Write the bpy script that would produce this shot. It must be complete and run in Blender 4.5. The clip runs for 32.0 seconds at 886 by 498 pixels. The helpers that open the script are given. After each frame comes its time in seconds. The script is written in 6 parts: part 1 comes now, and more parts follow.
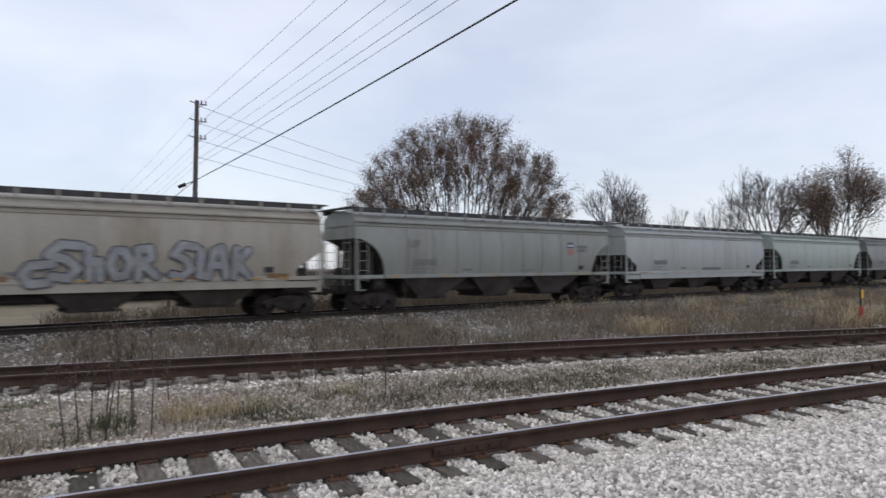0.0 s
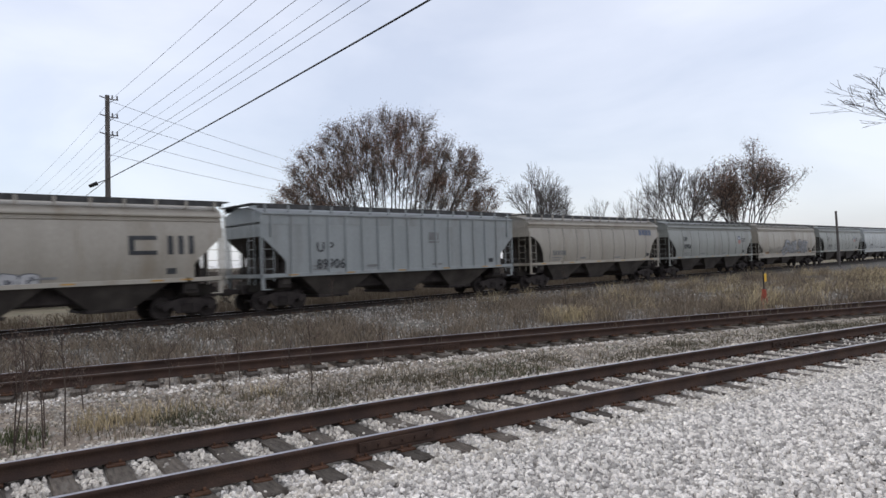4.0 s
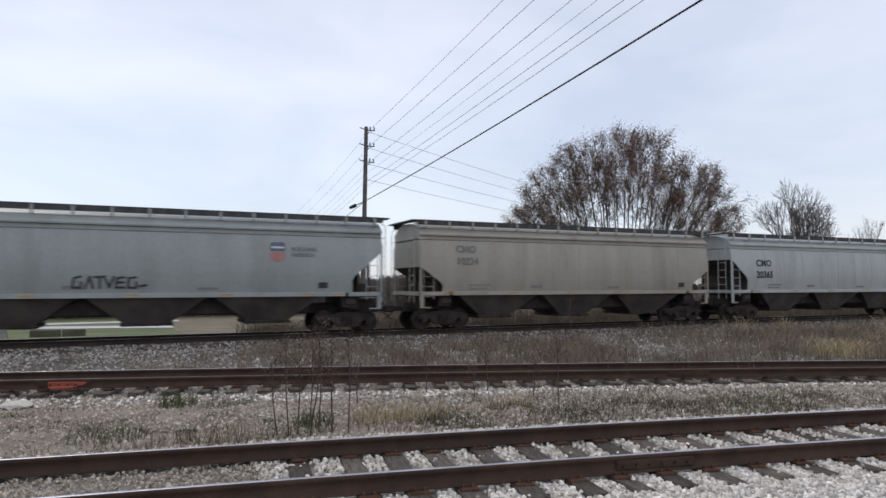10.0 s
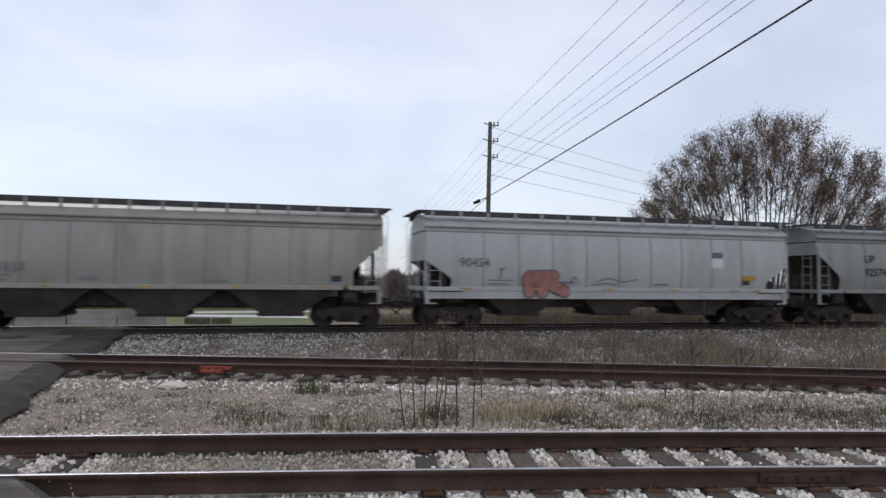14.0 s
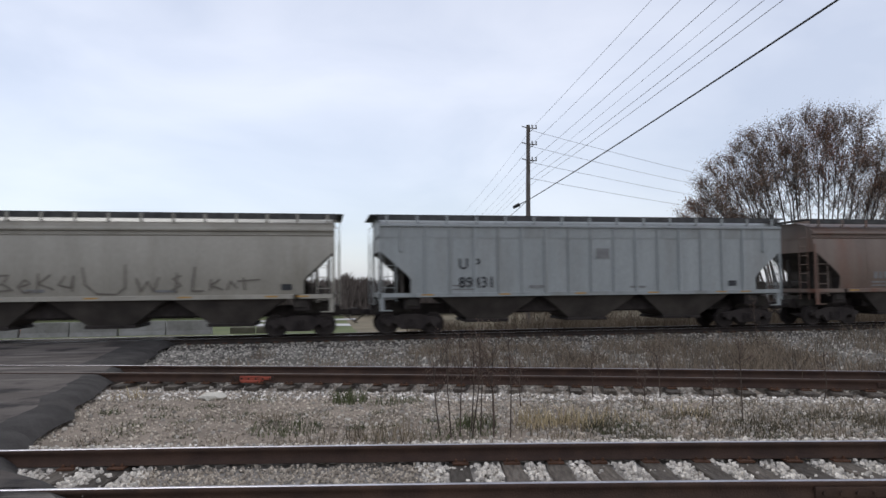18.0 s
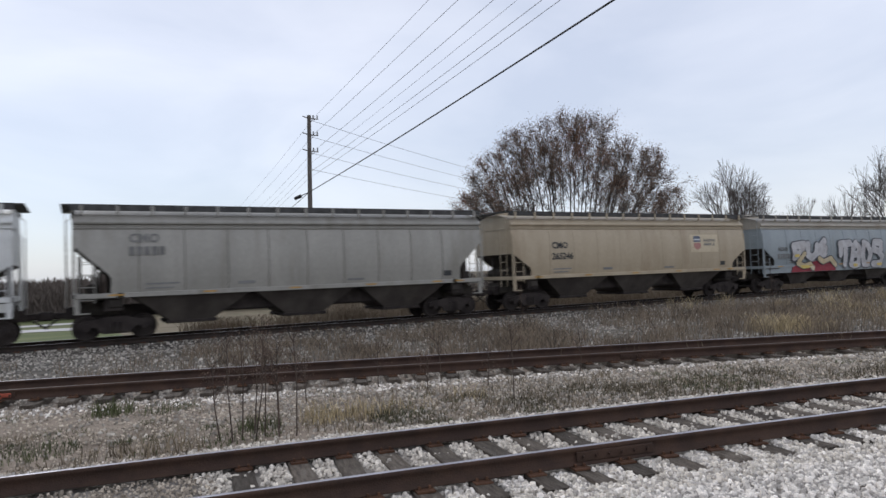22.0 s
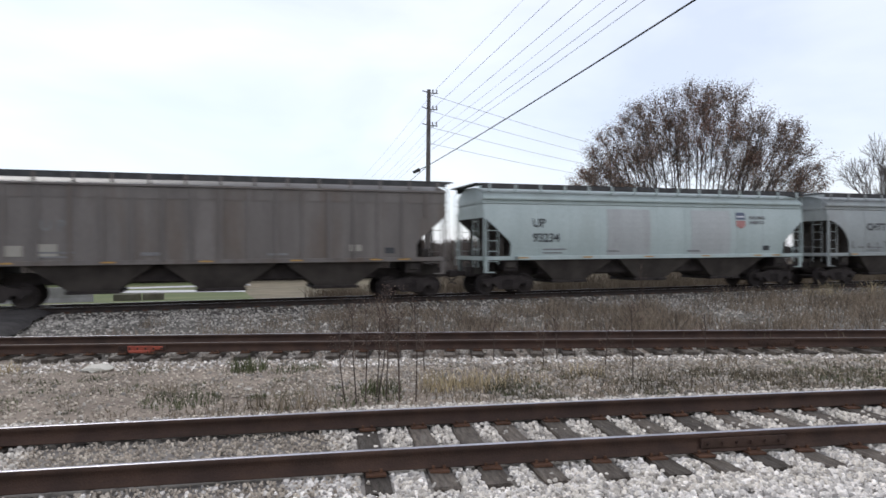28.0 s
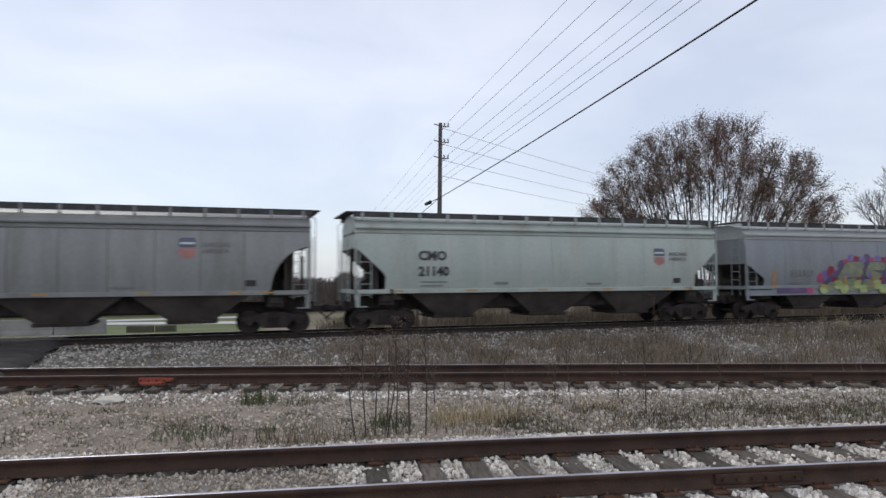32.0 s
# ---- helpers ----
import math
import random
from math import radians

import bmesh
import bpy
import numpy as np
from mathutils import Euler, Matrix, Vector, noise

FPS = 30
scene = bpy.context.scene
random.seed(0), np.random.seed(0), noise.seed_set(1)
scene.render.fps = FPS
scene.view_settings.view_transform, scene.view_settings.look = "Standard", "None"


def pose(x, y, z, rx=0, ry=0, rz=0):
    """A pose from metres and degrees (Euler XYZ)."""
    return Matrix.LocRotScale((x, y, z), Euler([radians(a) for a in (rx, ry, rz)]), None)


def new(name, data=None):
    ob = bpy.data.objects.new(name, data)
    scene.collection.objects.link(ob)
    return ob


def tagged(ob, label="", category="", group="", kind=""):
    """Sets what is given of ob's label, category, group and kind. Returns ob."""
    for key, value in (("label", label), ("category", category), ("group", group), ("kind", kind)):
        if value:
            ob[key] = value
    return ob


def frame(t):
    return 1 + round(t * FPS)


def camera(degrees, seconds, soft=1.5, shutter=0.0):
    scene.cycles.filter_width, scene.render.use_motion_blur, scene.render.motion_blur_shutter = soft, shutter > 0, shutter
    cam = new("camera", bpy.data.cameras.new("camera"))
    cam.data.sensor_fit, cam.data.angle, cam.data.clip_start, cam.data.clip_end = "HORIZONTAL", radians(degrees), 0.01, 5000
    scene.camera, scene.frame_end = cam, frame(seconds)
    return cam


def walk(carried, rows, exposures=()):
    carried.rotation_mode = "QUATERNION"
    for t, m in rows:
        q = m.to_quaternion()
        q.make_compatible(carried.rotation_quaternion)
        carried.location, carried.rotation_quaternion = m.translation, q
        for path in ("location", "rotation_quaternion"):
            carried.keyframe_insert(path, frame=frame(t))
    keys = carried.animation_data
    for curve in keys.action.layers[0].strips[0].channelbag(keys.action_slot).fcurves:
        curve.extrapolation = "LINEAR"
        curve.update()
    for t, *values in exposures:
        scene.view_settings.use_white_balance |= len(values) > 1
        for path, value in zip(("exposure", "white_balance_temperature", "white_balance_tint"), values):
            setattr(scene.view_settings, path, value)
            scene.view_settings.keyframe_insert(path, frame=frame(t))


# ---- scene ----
cam = camera(67.64, 32.0, shutter=0.25)
PATH = [
    (0.0, 0.283, -0.071, 1.831, 1.61, 0.34, -37.82),
    (0.5, 0.242, -0.113, 1.841, 1.58, 1.43, -32.48),
    (1.0, 0.263, -0.107, 1.838, 1.41, 1.82, -31.15),
    (1.5, 0.292, -0.112, 1.848, 1.44, 1.95, -32.70),
    (2.0, 0.290, -0.133, 1.858, 1.83, 1.89, -35.81),
    (2.5, 0.278, -0.208, 1.862, 1.81, 2.06, -39.57),
    (3.0, 0.287, -0.203, 1.869, 1.50, 2.10, -42.65),
    (3.5, 0.302, -0.211, 1.855, 1.10, 2.01, -44.44),
    (5.5, 0.170, -0.215, 1.846, 0.51, 1.15, -41.04),
    (6.0, 0.183, -0.211, 1.848, 0.77, 0.93, -41.02),
    (6.5, 0.148, -0.204, 1.845, 1.18, 0.29, -39.32),
    (7.0, 0.154, -0.191, 1.828, 1.19, 0.51, -34.60),
    (7.5, -0.028, -0.168, 1.823, 1.65, 0.71, -30.02),
    (8.0, -0.134, -0.194, 1.823, 1.55, 0.56, -25.24),
    (8.5, -0.141, -0.162, 1.810, 1.85, 0.39, -23.01),
    (9.0, -0.132, -0.171, 1.807, 2.40, -0.06, -21.38),
    (9.5, -0.140, -0.156, 1.807, 2.85, 0.13, -22.21),
    (10.0, -0.138, -0.182, 1.807, 3.09, 0.05, -24.52),
    (10.5, -0.146, -0.190, 1.812, 3.00, -0.19, -26.39),
    (11.0, -0.122, -0.189, 1.811, 2.83, -0.28, -26.58),
    (11.5, -0.120, -0.169, 1.805, 2.72, -0.54, -26.54),
    (12.0, -0.123, -0.189, 1.812, 2.72, -0.50, -26.23),
    (12.5, -0.139, -0.193, 1.820, 2.88, -0.52, -24.75),
    (13.0, -0.154, -0.143, 1.810, 2.92, -1.19, -18.44),
    (13.5, -0.158, -0.138, 1.802, 2.66, -1.29, -14.57),
    (15.5, 0.030, -0.001, 1.839, 2.89, 0.59, -14.01),
    (16.0, 0.067, 0.029, 1.840, 3.25, 0.68, -15.05),
    (16.5, 0.072, 0.020, 1.835, 3.42, 0.86, -14.83),
    (17.0, 0.030, 0.025, 1.842, 3.48, 0.84, -12.99),
    (17.5, 0.032, 0.011, 1.831, 3.31, 0.80, -10.93),
    (18.0, 0.030, 0.018, 1.832, 3.08, 0.49, -10.17),
    (18.5, 0.050, 0.003, 1.833, 2.76, 0.24, -10.80),
    (19.0, 0.090, -0.007, 1.835, 2.46, -0.00, -12.10),
    (19.5, 0.093, -0.009, 1.846, 2.46, -0.17, -13.93),
    (20.0, 0.012, 0.020, 1.836, 2.62, 0.49, -14.85),
    (20.5, -0.065, 0.041, 1.845, 3.20, 1.26, -16.13),
    (21.0, -0.047, 0.092, 1.853, 3.74, 1.53, -17.15),
    (21.5, -0.017, 0.081, 1.848, 2.51, 1.75, -24.04),
    (22.0, 0.031, 0.136, 1.845, 1.97, 2.02, -28.83),
    (22.5, 0.005, 0.105, 1.842, 2.06, 0.81, -27.86),
    (23.0, 0.058, 0.196, 1.832, 2.04, -0.24, -26.58),
    (23.5, -0.077, 0.172, 1.830, 1.87, -1.02, -19.78),
    (24.0, -0.052, 0.188, 1.826, 1.34, -1.47, -16.00),
    (24.5, -0.168, 0.276, 1.822, 1.46, -0.34, -9.68),
    (25.0, -0.100, 0.220, 1.850, 0.85, -0.84, -4.20),
    (25.5, -0.018, 0.141, 1.825, 0.05, -1.10, -13.23),
    (27.5, -0.066, 0.165, 1.827, -1.35, 0.13, -22.04),
    (28.0, -0.061, 0.144, 1.842, -0.02, 0.35, -19.01),
    (28.5, -0.035, 0.135, 1.822, 1.06, 0.46, -16.90),
    (29.0, -0.022, 0.127, 1.826, 1.69, 0.20, -16.33),
    (29.5, -0.029, 0.141, 1.850, 2.57, 0.23, -17.67),
    (30.0, -0.045, 0.131, 1.843, 3.08, 1.09, -18.68),
    (30.5, -0.067, 0.117, 1.841, 3.02, 1.00, -18.69),
    (31.0, -0.077, 0.098, 1.840, 3.06, 0.63, -18.34),
    (31.5, -0.070, 0.099, 1.841, 3.08, 0.60, -17.81),
    (32.0, -0.044, 0.117, 1.842, 2.74, 0.34, -17.98),
]
walk(cam, [(t, pose(x, y, z, 90 + p, r, w)) for t, x, y, z, p, r, w in PATH],
     exposures=((0.0, 0.0, 6515, 10), (1.0, 0.05, 6535, 10), (3.5, 0.05, 6535, 10), (7.5, 0.05, 6535, 10), (10.0, 0.02, 6510, 10), (16.0, -0.03, 6500, 10), (20.0, -0.03, 6500, 10), (22.5, 0.0, 6535, 10), (25.5, 0.0, 6500, 10), (27.5, 0.27, 6530, 10), (28.0, 0.27, 6530, 10), (28.6, 0.19, 6525, 10), (29.2, 0.08, 6512, 10), (30.4, 0.0, 6500, 10), (32.0, 0.0, 6500, 10)))

# ---- light ----
world = bpy.data.worlds.new("overcast")
scene.world = world
world.use_nodes = True
wn, wl = world.node_tree.nodes, world.node_tree.links
SUN_EL, SUN_ROT = radians(38), radians(150)
sky = wn.new("ShaderNodeTexSky")
sky.sky_type, sky.sun_disc, sky.sun_elevation, sky.sun_rotation = "NISHITA", False, SUN_EL, SUN_ROT
sky_bg = wn["Background"]
sky_bg.inputs["Strength"].default_value = 0.05
wl.new(sky.outputs[0], sky_bg.inputs["Color"])
cloud_bg = wn.new("ShaderNodeBackground")
tc = wn.new("ShaderNodeTexCoord")
mp = wn.new("ShaderNodeMapping")
mp.inputs["Scale"].default_value = (1.0, 1.0, 2.6)
wl.new(tc.outputs["Generated"], mp.inputs["Vector"])
nz = wn.new("ShaderNodeTexNoise")
nz.inputs["Scale"].default_value, nz.inputs["Detail"].default_value, nz.inputs["Roughness"].default_value = 2.3, 5.0, 0.5
nz.inputs["Distortion"].default_value = 0.4
wl.new(mp.outputs[0], nz.inputs["Vector"])
ramp = wn.new("ShaderNodeValToRGB")
ramp.color_ramp.elements[0].position, ramp.color_ramp.elements[1].position = 0.30, 0.68
ramp.color_ramp.elements[0].color = (0.615, 0.655, 0.775, 1)
ramp.color_ramp.elements[1].color = (0.87, 0.885, 0.972, 1)
wl.new(nz.outputs[0], ramp.inputs[0])
height = wn.new("ShaderNodeSeparateXYZ")
wl.new(tc.outputs["Generated"], height.inputs[0])
lower = wn.new("ShaderNodeMapRange")
lower.inputs["From Min"].default_value, lower.inputs["From Max"].default_value = 0.0, 0.30
lower.inputs["To Min"].default_value, lower.inputs["To Max"].default_value = 0.84, 1.0
wl.new(height.outputs["Z"], lower.inputs["Value"])
dim = wn.new("ShaderNodeVectorMath")
dim.operation = "SCALE"
wl.new(ramp.outputs[0], dim.inputs[0])
wl.new(lower.outputs[0], dim.inputs["Scale"])
wl.new(dim.outputs[0], cloud_bg.inputs["Color"])
cloud_bg.inputs["Strength"].default_value = 0.86
add = wn.new("ShaderNodeAddShader")
wl.new(sky_bg.outputs[0], add.inputs[0])
wl.new(cloud_bg.outputs[0], add.inputs[1])
wl.new(add.outputs[0], wn["World Output"].inputs["Surface"])
sun = new("sun", bpy.data.lights.new("sun", "SUN"))
sun.data.energy, sun.data.angle, sun.data.color = 1.0, radians(25), (1.0, 0.97, 0.93)
sun.matrix_world = Matrix.Rotation(radians(200), 4, "Z") @ pose(0, 0, 30, 90 - 38, 0, 0)
scene.view_settings.exposure = 0.0

# ---- materials ----
MATS = {}


def nodes_of(name):
    m = bpy.data.materials.new(name)
    m.use_nodes = True
    return m, m.node_tree.nodes, m.node_tree.links, m.node_tree.nodes["Principled BSDF"]


def surface(name, a, b, scale=4.0, rough=0.8, metal=0.0, bump=0.3, fine=40.0, stretch=(1, 1, 1), lo=0.35, hi=0.65, third=None, rnd=0.0, island=0.0, spec=0.3):
    """A material of two colours mixed by coarse noise, with fine grain, optional stains and variation from piece to piece."""
    if name in MATS:
        return MATS[name]
    m, n, l, p = nodes_of(name)
    t = n.new("ShaderNodeTexCoord")
    mapping = n.new("ShaderNodeMapping")
    mapping.inputs["Scale"].default_value = stretch
    l.new(t.outputs["Object"], mapping.inputs["Vector"])
    info = n.new("ShaderNodeObjectInfo")
    shift = n.new("ShaderNodeVectorMath")
    shift.operation = "SCALE"
    comb = n.new("ShaderNodeCombineXYZ")
    for k in range(3):
        l.new(info.outputs["Random"], comb.inputs[k])
    l.new(comb.outputs[0], shift.inputs[0])
    shift.inputs["Scale"].default_value = 37.0
    addv = n.new("ShaderNodeVectorMath")
    l.new(mapping.outputs[0], addv.inputs[0])
    l.new(shift.outputs[0], addv.inputs[1])
    big = n.new("ShaderNodeTexNoise")
    big.inputs["Scale"].default_value, big.inputs["Detail"].default_value = scale, 6
    small = n.new("ShaderNodeTexNoise")
    small.inputs["Scale"].default_value, small.inputs["Detail"].default_value = fine, 4
    for q in (big, small):
        l.new(addv.outputs[0], q.inputs["Vector"])
    r = n.new("ShaderNodeMapRange")
    r.inputs["From Min"].default_value, r.inputs["From Max"].default_value = lo, hi
    l.new(big.outputs[0], r.inputs["Value"])
    mix = n.new("ShaderNodeMix")
    mix.data_type = "RGBA"
    mix.inputs["A"].default_value, mix.inputs["B"].default_value = (*a, 1), (*b, 1)
    l.new(r.outputs[0], mix.inputs["Factor"])
    out = mix.outputs["Result"]
    if third:
        st = n.new("ShaderNodeTexNoise")
        st.inputs["Scale"].default_value, st.inputs["Detail"].default_value, st.inputs["Roughness"].default_value = scale * 0.45, 8, 0.65
        l.new(addv.outputs[0], st.inputs["Vector"])
        r3 = n.new("ShaderNodeMapRange")
        r3.inputs["From Min"].default_value, r3.inputs["From Max"].default_value = 0.52, 0.72
        l.new(st.outputs[0], r3.inputs["Value"])
        m3 = n.new("ShaderNodeMix")
        m3.data_type = "RGBA"
        l.new(r3.outputs[0], m3.inputs["Factor"])
        l.new(out, m3.inputs["A"])
        m3.inputs["B"].default_value = (*third, 1)
        out = m3.outputs["Result"]
    grain = n.new("ShaderNodeMapRange")
    grain.inputs["To Min"].default_value, grain.inputs["To Max"].default_value = 0.72, 1.28
    l.new(small.outputs[0], grain.inputs["Value"])
    val = grain.outputs[0]
    for amount, src in ((rnd, info.outputs["Random"]), (island, None)):
        if amount:
            if src is None:
                g = n.new("ShaderNodeNewGeometry")
                src = g.outputs["Random Per Island"]
            rr = n.new("ShaderNodeMapRange")
            rr.inputs["To Min"].default_value, rr.inputs["To Max"].default_value = 1 - amount, 1 + amount
            l.new(src, rr.inputs["Value"])
            mm = n.new("ShaderNodeMath")
            mm.operation = "MULTIPLY"
            l.new(val, mm.inputs[0])
            l.new(rr.outputs[0], mm.inputs[1])
            val = mm.outputs[0]
    hsv = n.new("ShaderNodeHueSaturation")
    l.new(out, hsv.inputs["Color"])
    l.new(val, hsv.inputs["Value"])
    l.new(hsv.outputs[0], p.inputs["Base Color"])
    p.inputs["Roughness"].default_value, p.inputs["Metallic"].default_value = rough, metal
    p.inputs["Specular IOR Level"].default_value = spec
    if bump:
        bp = n.new("ShaderNodeBump")
        bp.inputs["Strength"].default_value, bp.inputs["Distance"].default_value = bump, 0.02
        l.new(small.outputs[0], bp.inputs["Height"])
        l.new(bp.outputs[0], p.inputs["Normal"])
    MATS[name] = m
    return m


# ground under the loose limestone, painted dark as the shaded gaps between stones
gravel_gap_shade = surface("limestone_gap_shade", (0.20, 0.182, 0.162), (0.29, 0.267, 0.238), 1.2, 0.95, bump=0.9, fine=28, third=(0.15, 0.137, 0.12))
gravel_dirt = surface("dirty_gravel", (0.170, 0.136, 0.106), (0.262, 0.215, 0.168), 1.1, 0.95, bump=0.9, fine=34, third=(0.092, 0.079, 0.056))
gravel_grey = surface("grey_ballast", (0.088, 0.080, 0.068), (0.156, 0.142, 0.121), 2.0, 0.95, bump=0.9, fine=18, third=(0.088, 0.072, 0.053))
dry_grass = surface("dry_grass_ground", (0.12, 0.10, 0.065), (0.19, 0.155, 0.10), 0.5, 1.0, bump=0.8, fine=9, third=(0.09, 0.095, 0.05))
green_grass = surface("lawn", (0.085, 0.105, 0.038), (0.125, 0.142, 0.056), 0.25, 1.0, bump=0.5, fine=12, third=(0.13, 0.122, 0.062))
# darker brown strip of ballast along the main line
ballast_brown = surface("dark_brown_ballast", (0.040, 0.034, 0.028), (0.075, 0.065, 0.055), 2.0, 0.95, bump=0.9, fine=18, third=(0.055, 0.042, 0.032))
asphalt = surface("worn_asphalt", (0.082, 0.070, 0.062), (0.132, 0.115, 0.103), 0.8, 0.95, bump=1.0, fine=60, third=(0.034, 0.030, 0.029), spec=0.15, stretch=(0.6, 1.3, 1))


def weathered(m, scale, stretch, lo, hi, colour):
    """Lays soft uneven stains of one more colour over a surface."""
    n, l = m.node_tree.nodes, m.node_tree.links
    hsv = [q for q in n if q.bl_idname == "ShaderNodeHueSaturation"][0]
    src = hsv.inputs["Color"].links[0].from_socket
    t, mp2, nz2, r, mx = n.new("ShaderNodeTexCoord"), n.new("ShaderNodeMapping"), n.new("ShaderNodeTexNoise"), n.new("ShaderNodeMapRange"), n.new("ShaderNodeMix")
    mp2.inputs["Scale"].default_value = stretch
    nz2.inputs["Scale"].default_value, nz2.inputs["Detail"].default_value, nz2.inputs["Roughness"].default_value = scale, 7, 0.6
    r.inputs["From Min"].default_value, r.inputs["From Max"].default_value = lo, hi
    mx.data_type = "RGBA"
    mx.inputs["B"].default_value = (*colour, 1)
    l.new(t.outputs["Object"], mp2.inputs["Vector"])
    l.new(mp2.outputs[0], nz2.inputs["Vector"])
    l.new(nz2.outputs[0], r.inputs["Value"])
    l.new(r.outputs[0], mx.inputs["Factor"])
    l.new(src, mx.inputs["A"])
    l.new(mx.outputs["Result"], hsv.inputs["Color"])


weathered(asphalt, 0.55, (1, 1, 1), 0.54, 0.62, (0.036, 0.032, 0.031))
weathered(asphalt, 0.9, (0.35, 1.6, 1), 0.57, 0.68, (0.19, 0.172, 0.155))
asphalt_dark = surface("dark_patched_asphalt", (0.036, 0.033, 0.031), (0.060, 0.055, 0.052), 2.0, 0.95, bump=1.0, fine=50, third=(0.06, 0.052, 0.048), spec=0.15)
asphalt_far = surface("pale_road", (0.42, 0.41, 0.40), (0.50, 0.49, 0.48), 0.5, 0.9, bump=0.2)
stone_white = surface("white_stone", (0.54, 0.50, 0.452), (0.71, 0.665, 0.605), 6, 0.9, bump=0.4, fine=70, island=0.55)
stone_cream = surface("cream_stone", (0.47, 0.425, 0.365), (0.64, 0.59, 0.515), 6, 0.9, bump=0.4, fine=70, island=0.45)
stone_grey = surface("grey_stone", (0.257, 0.228, 0.192), (0.395, 0.361, 0.311), 6, 0.9, bump=0.4, fine=70, island=0.5)
stone_dark = surface("dark_ballast_stone", (0.196, 0.181, 0.155), (0.368, 0.339, 0.294), 6, 0.9, bump=0.4, fine=70, island=0.72)
stone_tan = surface("tan_pebble", (0.277, 0.232, 0.182), (0.447, 0.391, 0.316), 6, 0.9, bump=0.4, fine=70, island=0.55)
rail_rust = surface("rusty_rail", (0.044, 0.027, 0.021), (0.070, 0.041, 0.029), 3.0, 0.85, 0.1, bump=0.4, fine=60, third=(0.036, 0.024, 0.018))
rail_head = surface("worn_rail_head", (0.40, 0.39, 0.42), (0.52, 0.51, 0.55), 2.0, 0.34, 0.7, bump=0.05, fine=30)
rail_main = surface("dark_main_rail", (0.020, 0.015, 0.013), (0.035, 0.026, 0.021), 3.0, 0.8, 0.1, bump=0.4, fine=60)
rail_dull = surface("dull_rail_head", (0.085, 0.068, 0.058), (0.14, 0.115, 0.10), 2.0, 0.6, 0.3, bump=0.1, fine=30)
tie_wood = surface("weathered_tie", (0.069, 0.056, 0.045), (0.140, 0.118, 0.096), 5.0, 0.95, bump=0.9, fine=50, stretch=(6, 1, 6), rnd=0.35, third=(0.146, 0.130, 0.110))
steel_dark = surface("dark_dirty_steel", (0.026, 0.021, 0.020), (0.048, 0.040, 0.037), 3.0, 0.85, 0.2, bump=0.3)
steel_rust = surface("rusty_hardware", (0.07, 0.035, 0.02), (0.12, 0.06, 0.035), 8.0, 0.9, 0.1, bump=0.4)
wood_pole = surface("weathered_pole", (0.085, 0.075, 0.068), (0.15, 0.135, 0.125), 2.0, 0.95, bump=0.6, fine=30, stretch=(8, 8, 0.6))
wire_black = surface("black_cable", (0.012, 0.012, 0.013), (0.02, 0.02, 0.02), 2.0, 0.6, bump=0)
wire_grey = surface("weathered_conductor", (0.16, 0.16, 0.17), (0.22, 0.22, 0.23), 2.0, 0.6, 0.3, bump=0)
insulator = surface("grey_insulator", (0.18, 0.18, 0.19), (0.24, 0.24, 0.25), 2.0, 0.3, bump=0)
bark = surface("bark", (0.062, 0.054, 0.050), (0.115, 0.10, 0.094), 3.0, 0.95, bump=0.6, stretch=(3, 3, 0.6))
bark_grey = surface("grey_bark", (0.10, 0.087, 0.082), (0.165, 0.146, 0.138), 3.0, 0.95, bump=0.6, stretch=(3, 3, 0.6))
leaf_brown = surface("brown_leaves", (0.165, 0.112, 0.084), (0.245, 0.172, 0.132), 0.34, 0.9, bump=0, fine=2, island=0.45, third=(0.26, 0.105, 0.065))
weed_dry = surface("dry_weeds", (0.140, 0.110, 0.081), (0.224, 0.178, 0.129), 0.6, 0.95, bump=0, island=0.5)
grass_short = surface("short_dead_grass", (0.135, 0.110, 0.077), (0.23, 0.188, 0.13), 0.6, 0.95, bump=0, island=0.5)
weed_low = surface("low_dark_weeds", (0.072, 0.064, 0.040), (0.135, 0.115, 0.078), 0.7, 0.95, bump=0, island=0.5)
weed_straw = surface("straw_grass", (0.34, 0.27, 0.16), (0.44, 0.36, 0.22), 0.6, 0.95, bump=0, island=0.4)
weed_green = surface("green_weeds", (0.062, 0.072, 0.034), (0.10, 0.112, 0.052), 0.8, 0.95, bump=0, island=0.5)
weed_dark = surface("dark_stems", (0.045, 0.034, 0.028), (0.085, 0.062, 0.05), 2.0, 0.95, bump=0, island=0.3)
seed_brown = surface("brown_seed_heads", (0.105, 0.072, 0.056), (0.155, 0.108, 0.085), 2.0, 0.95, bump=0, island=0.4)
concrete = surface("stained_concrete", (0.22, 0.215, 0.20), (0.31, 0.305, 0.29), 1.0, 0.9, bump=0.3, third=(0.16, 0.155, 0.14))
orange_paint = surface("orange_plastic", (0.75, 0.12, 0.05), (0.85, 0.16, 0.07), 3, 0.5, bump=0)
red_paint = surface("faded_red_paint", (0.25, 0.058, 0.038), (0.36, 0.085, 0.05), 6, 0.8, bump=0.2, third=(0.14, 0.05, 0.035))
yellow_paint = surface("yellow_paint", (0.60, 0.36, 0.03), (0.70, 0.44, 0.05), 6, 0.7, bump=0.1)
white_paint = surface("white_paint", (0.62, 0.63, 0.64), (0.72, 0.73, 0.74), 3, 0.7, bump=0.1)
black_paint = surface("black_lettering", (0.030, 0.032, 0.036), (0.055, 0.057, 0.06), 3, 0.7, bump=0)

# ---- building blocks ----


